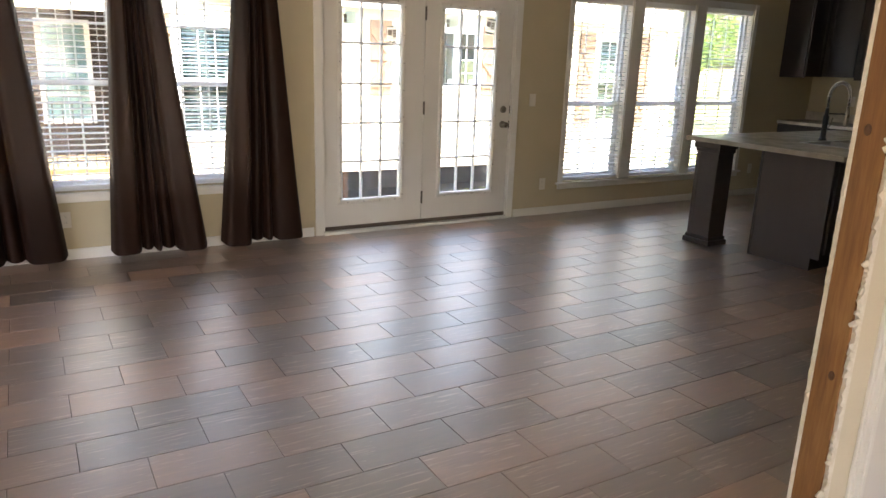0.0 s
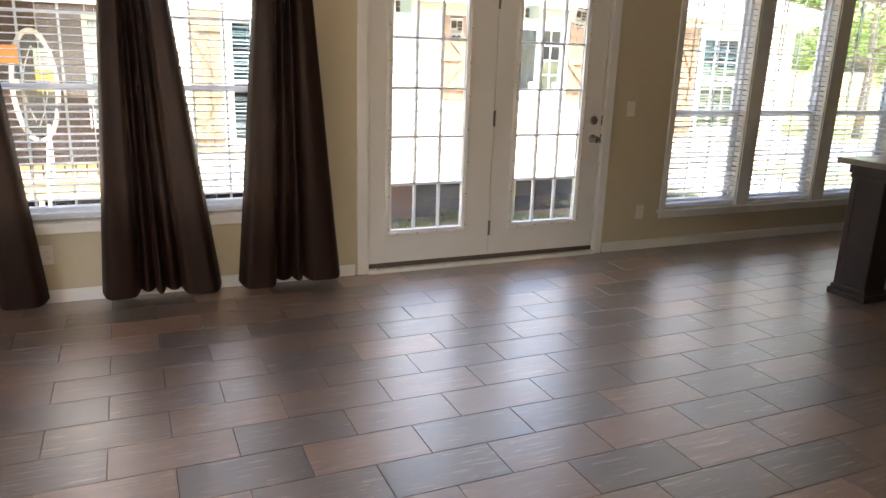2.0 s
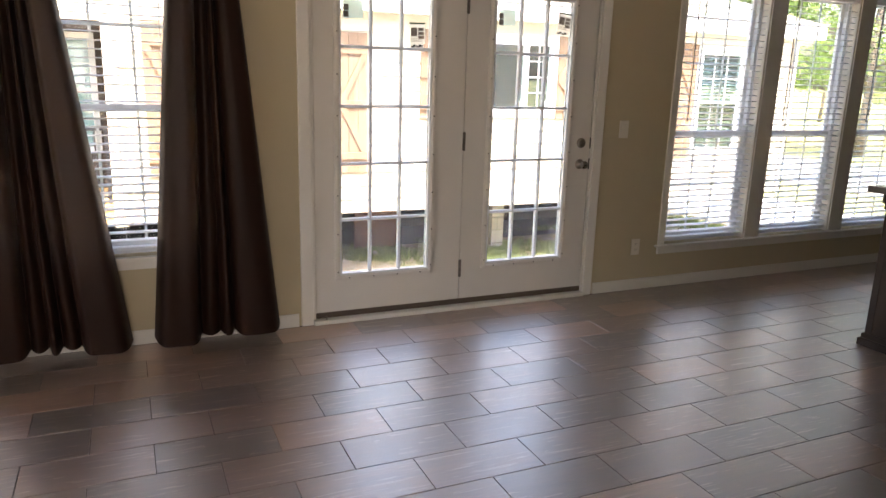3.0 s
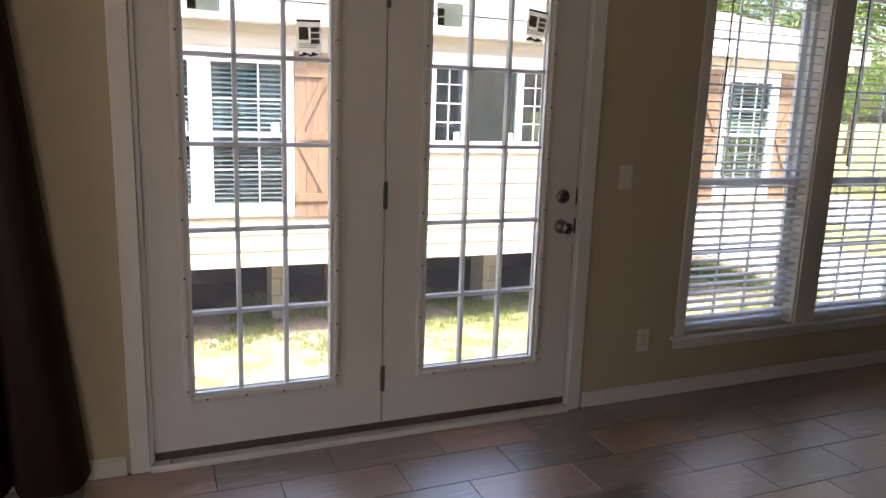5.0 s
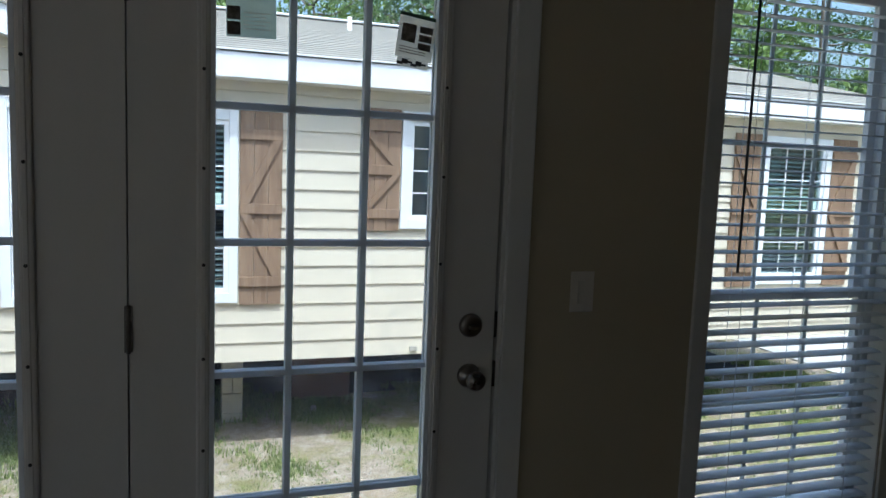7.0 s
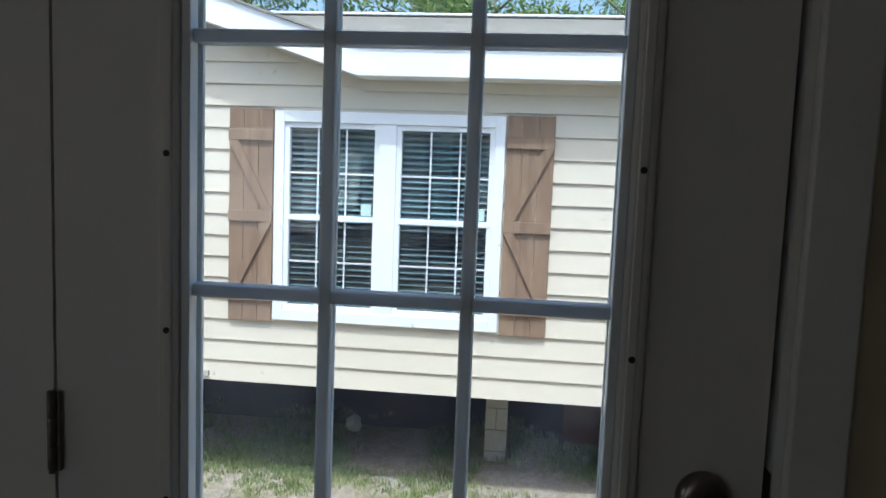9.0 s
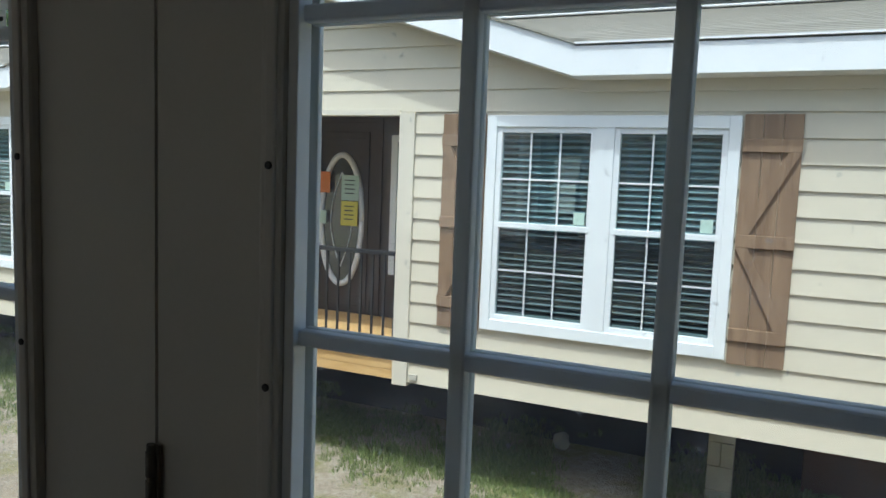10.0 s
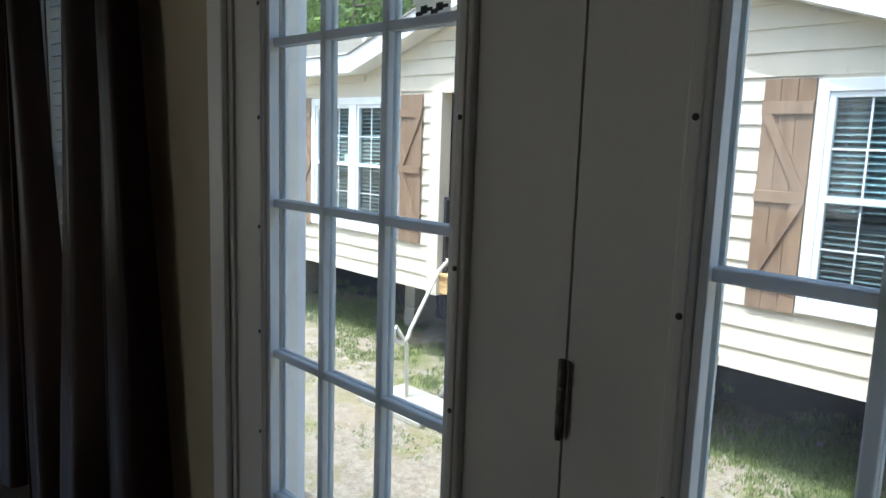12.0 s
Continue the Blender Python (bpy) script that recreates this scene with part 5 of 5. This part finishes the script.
deck = thing("porch_deck", "new yellow pine porch deck on the neighbouring house", "deck", ((PORCH[0] + PORCH[1]) / 2, HY, -0.02))
dw = (PORCH[1] - PORCH[0]) / 2 - 0.135
for k in range(10):
    part("deck_board", boxes((-dw, 0.135 + k * 0.116, -0.028, dw, 0.247 + k * 0.116, 0.0), bev=0.003), M_DECK, deck)
part("rim_joist", boxes((-dw, 0.02, -0.145, dw, 0.058, -0.03), bev=0.003), M_DECK, deck)
part("rim_joist", boxes((-dw, 0.022, -0.225, dw, 0.056, -0.148), bev=0.003), M_DECK, deck)
part("edge_board", boxes((-dw, -0.012, -0.0295, dw, 0.132, 0.0), bev=0.003), M_DECK, deck)
for xa, xb in ((-3.45, PORCH[1] - 0.14), (PORCH[0] + 0.17, -4.75)):
    rl = thing("porch_railing", "black metal porch railing with thin balusters", "railing", ((xa + xb) / 2, HY + 0.06, -0.02), "black porch railings")
    hw = (xb - xa) / 2
    part("top_rail", boxes((-hw, -0.02, 0.80, hw, 0.02, 0.835), bev=0.004), M_BLACK, rl)
    part("bottom_rail", boxes((-hw, -0.014, 0.07, hw, 0.014, 0.095), bev=0.003), M_BLACK, rl)
    nb = int((xb - xa) / 0.115)
    for k in range(nb + 1):
        x = -hw + 0.02 + (2 * hw - 0.04) * k / nb
        thick = 0.018 if k in (0, nb) else 0.0085
        part("baluster", boxes((x - thick, -thick, 0.0, x + thick, thick, 0.805)), M_BLACK, rl)

steps = thing("porch_steps", "pale steel step unit with bent tube handrails", "steps", (-3.83, 4.2, GROUND))
for k in range(3):
    part("tread", boxes((-0.45, -0.28 + k * 0.22, 0.2 + k * 0.22, 0.45, -0.02 + k * 0.22, 0.235 + k * 0.22), bev=0.004), M_BLOCK, steps)
for sx in (-0.62, 0.62):
    part("stringer", tube([(sx * 0.76, -0.28, 0.0), (sx * 0.76, 0.36, 0.86)], 0.03, 8), M_BLOCK, steps)
    part("handrail", tube([(sx, -0.58, 0.02), (sx, -0.60, 0.59)] + [(sx, -0.66 + 0.10 * math.cos(a), 0.71 + 0.10 * math.sin(a)) for a in [-2.8 + 0.35 * k for k in range(-3, 9)]] + [(sx, -0.2, 1.26), (sx, 0.40, 1.69)], 0.019, 8), M_WHITEPAINT, steps, "white bent tube handrail")
    part("rail_post", tube([(sx, 0.36, 0.86), (sx, 0.38, 1.68)], 0.017, 8), M_WHITEPAINT, steps)
solid("stepping_pad", boxes((-0.45, -0.3, 0, 0.45, 0.3, 0.05), bev=0.01), M_BLOCK, "square concrete pad on the sandy ground", "paving slab", (-4.32, 3.57, GROUND))

# under the house
under = thing("house_underbelly", "black underbelly and frame beneath the neighbouring house", "chassis", (0, 5.6, GROUND))
# black panel added at the back for the dark void under the house
part("dark_backing", boxes((HX0 + 0.2, 1.8, 0, HX1 - 0.2, 1.85, 0.86)), M_UNDER, under)
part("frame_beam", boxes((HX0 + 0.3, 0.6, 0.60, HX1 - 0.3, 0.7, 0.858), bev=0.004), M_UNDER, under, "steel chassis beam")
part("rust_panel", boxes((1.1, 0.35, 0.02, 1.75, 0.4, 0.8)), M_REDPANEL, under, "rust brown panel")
# black sheet added on the ground, shade put in as colour
part("dark_ground_strip", boxes((HX0 + 0.4, 0.55, 0.001, HX1 - 0.4, 1.79, 0.006)), M_UNDER, under, "black sheet standing in for the shade under the house")
rng2 = random.Random(9)
for px in (-9.15, -6.53, -3.9, 0.47, 3.2, 5.65):
    pier = thing("block_pier", "stacked concrete block pier under the house edge", "pier", (px, 5.65, GROUND), "block piers")
    for za, zb, split in ((0.0, 0.095, False), (0.1, 0.295, False), (0.3, 0.495, True), (0.5, 0.695, False), (0.7, 0.80, True)):
        for xa, xb in ((-0.1, -0.002), (0.002, 0.1)) if split else ((-0.1, 0.1),):
            part("block", boxes((xa, -0.2, za, xb, 0.2, zb), bev=0.006), M_BLOCK, pier)
    part("shim", boxes((-0.1, -0.18, 0.801, 0.1, 0.18, 0.858)), M_DECK, pier, "wood shim")
for wx, wy in ((-7.0, 6.0), (-6.1, 6.0)):
    wheel = thing("chassis_wheel", "black rubber wheel on the house chassis", "wheel", (wx, wy, GROUND + 0.34))
    part("tyre", lathe([(0.2, -0.1), (0.32, -0.1), (0.34, -0.06), (0.34, 0.06), (0.32, 0.1), (0.2, 0.1)], 28, "y"), M_RUBBER, wheel)
    part("rim", lathe([(0.2, -0.085), (0.1, -0.07), (0.05, -0.09)], 20, "y"), M_BLOCK, wheel)
for sx, sy, r in ((-0.97, 6.0, 0.085), (-1.4, 5.7, 0.03), (-1.0, 5.2, 0.025), (1.3, 5.6, 0.04), (-5.2, 5.9, 0.09)):
    bm = bmesh.new()
    bmesh.ops.create_icosphere(bm, subdivisions=2, radius=r)
    for v in bm.verts:
        v.co *= 1 + 0.3 * noise.noise(v.co * 14 + Vector((sx, sy, 0)))
        v.co.z *= 1.1
    solid("pale_stone", bm, M_BLOCK, "pale stone lying in the weeds", "stone", (sx, sy, GROUND + r * 0.7), "stones in the weeds")

# ---- ground, road, weeds, trees ----
bm = bmesh.new()
bmesh.ops.create_grid(bm, x_segments=2, y_segments=2, size=600)
solid("ground", bm, M_GROUND, "sandy ground with weeds and gravel", "ground", (0, 0, GROUND), kind="structure")
solid("road", boxes((-3, -60, 0, 3, 140, 0.02)), M_ROAD, "pale worn asphalt road beyond the lawn", "road", (17.6, 0, GROUND - 0.005), kind="structure")
solid("driveway", boxes((-1.6, -60, 0, 1.6, 90, 0.03), bev=0.01), M_DRIVE, "pale concrete driveway beside the neighbouring house", "driveway", (10.1, 0, GROUND - 0.005), kind="structure")


def weeds(count, x0, x1, y0, y1, tall, seed, keep):
    r = random.Random(seed)
    vs, fs = [], []
    made = 0
    while made < count:
        x, y = r.uniform(x0, x1), r.uniform(y0, y1)
        if noise.noise(Vector((x * 1.1, y * 1.1, 3.0))) + keep(x, y) < r.uniform(-0.1, 0.35):
            continue
        made += 1
        for _ in range(8):
            a, lean = r.uniform(0, 6.28), r.uniform(0.1, 0.7)
            h = tall * r.uniform(0.35, 1.0)
            w = 0.002 + 0.004 * r.random()
            bx, by = x + r.uniform(-0.04, 0.04), y + r.uniform(-0.04, 0.04)
            dx, dy = math.cos(a), math.sin(a)
            i = len(vs)
            vs += [(bx - dy * w, by + dx * w, 0), (bx + dy * w, by - dx * w, 0), (bx + dx * h * lean * 0.4 + dy * w * 0.8, by + dy * h * lean * 0.4 - dx * w * 0.8, h * 0.6), (bx + dx * h * lean, by + dy * h * lean, h)]
            fs += [(i, i + 1, i + 2), (i, i + 2, i + 3)]
    me = bpy.data.meshes.new("weeds")
    me.from_pydata(vs, [], fs)
    me.materials.append(M_GRASS)
    return me


ob = new("weeds", weeds(5200, -11.0, 8.5, 4.0, 6.0, 0.06, 5, lambda x, y: 0.25 - abs(y - 4.9) * 0.6))
ob.location = (0, 0, GROUND)
tagged(ob, "green weeds growing along the house edge", "weeds", kind="stuff")
ob = new("shade_weeds", weeds(6500, -11.0, 8.0, 4.85, 6.6, 0.085, 15, lambda x, y: 0.2 - abs(y - 5.4) * 0.3))
ob.location = (0, 0, GROUND)
tagged(ob, "dense green weeds in the shade of the house", "weeds", kind="stuff")
ob = new("sparse_grass", weeds(3600, -10.0, 9.0, 1.2, 4.3, 0.028, 6, lambda x, y: -0.02))
ob.location = (0, 0, GROUND)
tagged(ob, "sparse low grass tufts in the sand", "grass", kind="stuff")
rp = random.Random(12)
vs, fs = [], []
for _ in range(2600):
    x, y, s = rp.uniform(-9, 6), rp.uniform(1.0, 4.6), rp.uniform(0.004, 0.016)
    i = len(vs)
    vs += [(x - s, y, 0), (x, y - s * rp.uniform(0.6, 1), 0), (x + s, y, 0), (x, y + s * rp.uniform(0.6, 1), 0), (x, y, s * 0.9)]
    fs += [(i, i + 1, i + 4), (i + 1, i + 2, i + 4), (i + 2, i + 3, i + 4), (i + 3, i, i + 4)]
me = bpy.data.meshes.new("gravel")
me.from_pydata(vs, [], fs)
me.materials.append(M_BLOCK)
ob = new("gravel", me)
ob.location = (0, 0, GROUND)
tagged(ob, "loose pale gravel on the sand", "gravel", kind="stuff")


def tree(name, label, height, spread, leaves, mat, seed, trunk_r, crown_low):
    r = random.Random(seed)
    t = thing(name, label, "tree", (0, 0, 0), "trees behind the house")
    pts, x, y = [], 0.0, 0.0
    for k in range(8):
        pts.append((x, y, height * 0.92 * k / 7))
        x += r.uniform(-0.12, 0.12)
        y += r.uniform(-0.12, 0.12)
    part("trunk", tube(pts, [trunk_r * (1 - 0.11 * k) for k in range(8)], 9), M_BARK, t)
    tips = []
    for k in range(26):
        s = r.uniform(crown_low, 0.98)
        i = min(int(s * 7), 6)
        p = Vector(pts[i]).lerp(Vector(pts[i + 1]), s * 7 - i)
        a = r.uniform(0, 6.28)
        reach = spread * (1.15 - 0.75 * abs(s - 0.55) * 1.6) * r.uniform(0.5, 1.0)
        q = p + Vector((math.cos(a) * reach, math.sin(a) * reach, reach * r.uniform(0.15, 0.6)))
        m = p.lerp(q, 0.5) + Vector((0, 0, -0.08 * reach))
        part("limb", tube([p, m, q], [trunk_r * 0.3, trunk_r * 0.2, 0.012], 5), M_BARK, t)
        tips += [q, m.lerp(q, 0.55), p.lerp(q, 0.8) + Vector((r.uniform(-.5, .5), r.uniform(-.5, .5), r.uniform(-.3, .5)))]
    vs, fs = [], []
    for _ in range(leaves):
        c = r.choice(tips)
        g = Vector((r.gauss(0, 0.42), r.gauss(0, 0.42), r.gauss(0, 0.30))) * (spread / 2.6)
        c = c + g
        n = Vector((r.gauss(0, 1), r.gauss(0, 1), r.gauss(0, 1) + 0.5)).normalized()
        u = n.cross(Vector((r.random(), r.random(), r.random()))).normalized()
        w = n.cross(u)
        s = r.uniform(0.05, 0.12) * spread / 2.6
        i = len(vs)
        vs += [c - u * s, c - w * s * 0.45, c + u * s, c + w * s * 0.45]
        fs.append((i, i + 1, i + 2, i + 3))
    me = bpy.data.meshes.new("crown")
    me.from_pydata([tuple(v) for v in vs], [], fs)
    me.materials.append(mat)
    cr = new("crown", me)
    cr.parent = t
    return t


T1 = tree("broadleaf_tree", "tall green broadleaf tree with a loose crown", 9.5, 3.0, 9000, M_LEAF, 3, 0.17, 0.25)
T2 = tree("broadleaf_tree", "slim green broadleaf tree with an open crown", 8.0, 2.3, 7000, M_LEAF, 8, 0.13, 0.2)
T3 = tree("pine_tree", "dark green pine with a tall bare trunk", 12.0, 2.4, 7000, M_LEAF_PINE, 14, 0.16, 0.4)
T1.location, T2.location, T3.location = (-11.0, 19.0, GROUND), (-6.5, 17.5, GROUND), (-9.0, 23.0, GROUND)
rt = random.Random(21)
spots = [(-17, 11.5), (-20.5, 8.5), (-24, 12.5), (-18.5, 15.5), (-27, 8), (-31, 12), (-15.5, 14.5), (-22, 16), (-15, 18), (-19, 22), (-23, 19), (-2.5, 20), (0.5, 18), (3.5, 21), (6.5, 18.5), (9.5, 22), (9.5, 17), (-13, 26), (-4, 27), (2, 28), (8, 28), (12, 25), (22.5, 27), (20, 22), (23, 14), (25.5, 9), (24, 20), (40, 8), (41, 16), (42, 26), (39, 34), (40, 2), (43, -6), (38, 44), (27, 40), (18, 36), (-28, 24), (-33, 17), (46, 20), (47, 10), (45, 34)]
for i, (x, y) in enumerate(spots):
    s = rt.uniform(0.82, 1.2)
    src = (T1, T2, T3, T1)[i % 4]
    ob = copy_thing(src, Matrix.Translation((x + rt.uniform(-1, 1), y + rt.uniform(-1, 1), GROUND)) @ Matrix.Rotation(rt.uniform(0, 6.28), 4, "Z"))
    ob.scale = (s, s, s * rt.uniform(0.9, 1.15))

# ---- floor tiles, last ----
TX, TY, X0, Y0 = 0.4624, 0.2312, -1.870, -2.788
floor = thing("floor", "dark brown wood-look floor tiles in running bond", "floor", (0, 0, 0), kind="structure")


def tile_bm(w, d):
    g, e, h = 0.0014, 0.0012, 0.0075
    bm = bmesh.new()
    lo = [bm.verts.new((sx * (w / 2 - g), sy * (d / 2 - g), -h)) for sx, sy in ((-1, -1), (1, -1), (1, 1), (-1, 1))]
    md = [bm.verts.new((v.co.x, v.co.y, -0.0012)) for v in lo]
    hi = [bm.verts.new((v.co.x - math.copysign(e, v.co.x), v.co.y - math.copysign(e, v.co.y), 0.0)) for v in lo]
    for p, q in ((lo, md), (md, hi)):
        for i in range(4):
            j = (i + 1) % 4
            bm.faces.new((p[i], p[j], q[j], q[i]))
    bm.faces.new(hi)
    return bm


tile_mesh = to_mesh("floor_tile", tile_bm(TX, TY), M_TILE)
rest = []
for k in range(-28, 13):
    y = Y0 + (k + 0.5) * TY
    shift = 0.0 if k % 2 == 0 else TX / 2
    for j in range(-9, 18):
        x = X0 + shift + (j + 0.5) * TX
        xa, xb, ya, yb = max(x - TX / 2, WEST), min(x + TX / 2, EAST), max(y - TY / 2, SOUTH), min(y + TY / 2, 0.0)
        if xb - xa < 0.02 or yb - ya < 0.02:
            continue
        whole = xb - xa > TX - 1e-4 and yb - ya > TY - 1e-4
        if whole and -3.1 < x < 1.75 and -3.4 < y < -0.05:
            ob = piece("floor_tile", tile_mesh, floor, (x, y, 0))
            if (j * 7 + k * 3) % 4 > 1:
                ob.rotation_euler = (0, 0, math.pi)
        else:
            rest.append((xa, xb, ya, yb))
vs, fs = [], []
for xa, xb, ya, yb in rest:
    g, e = 0.0014, 0.0012
    i = len(vs)
    for ins, z in ((g, -0.0075), (g, -0.0012), (g + e, 0.0)):
        vs += [(xa + ins, ya + ins, z), (xb - ins, ya + ins, z), (xb - ins, yb - ins, z), (xa + ins, yb - ins, z)]
    for lv in (0, 4):
        for c in range(4):
            d = (c + 1) % 4
            fs.append((i + lv + c, i + lv + d, i + lv + 4 + d, i + lv + 4 + c))
    fs.append((i + 8, i + 9, i + 10, i + 11))
me = bpy.data.meshes.new("other_tiles")
me.from_pydata(vs, [], fs)
me.materials.append(M_TILE)
ob = new("other_tiles", me)
ob.parent = floor
ob["kind"] = "stuff"
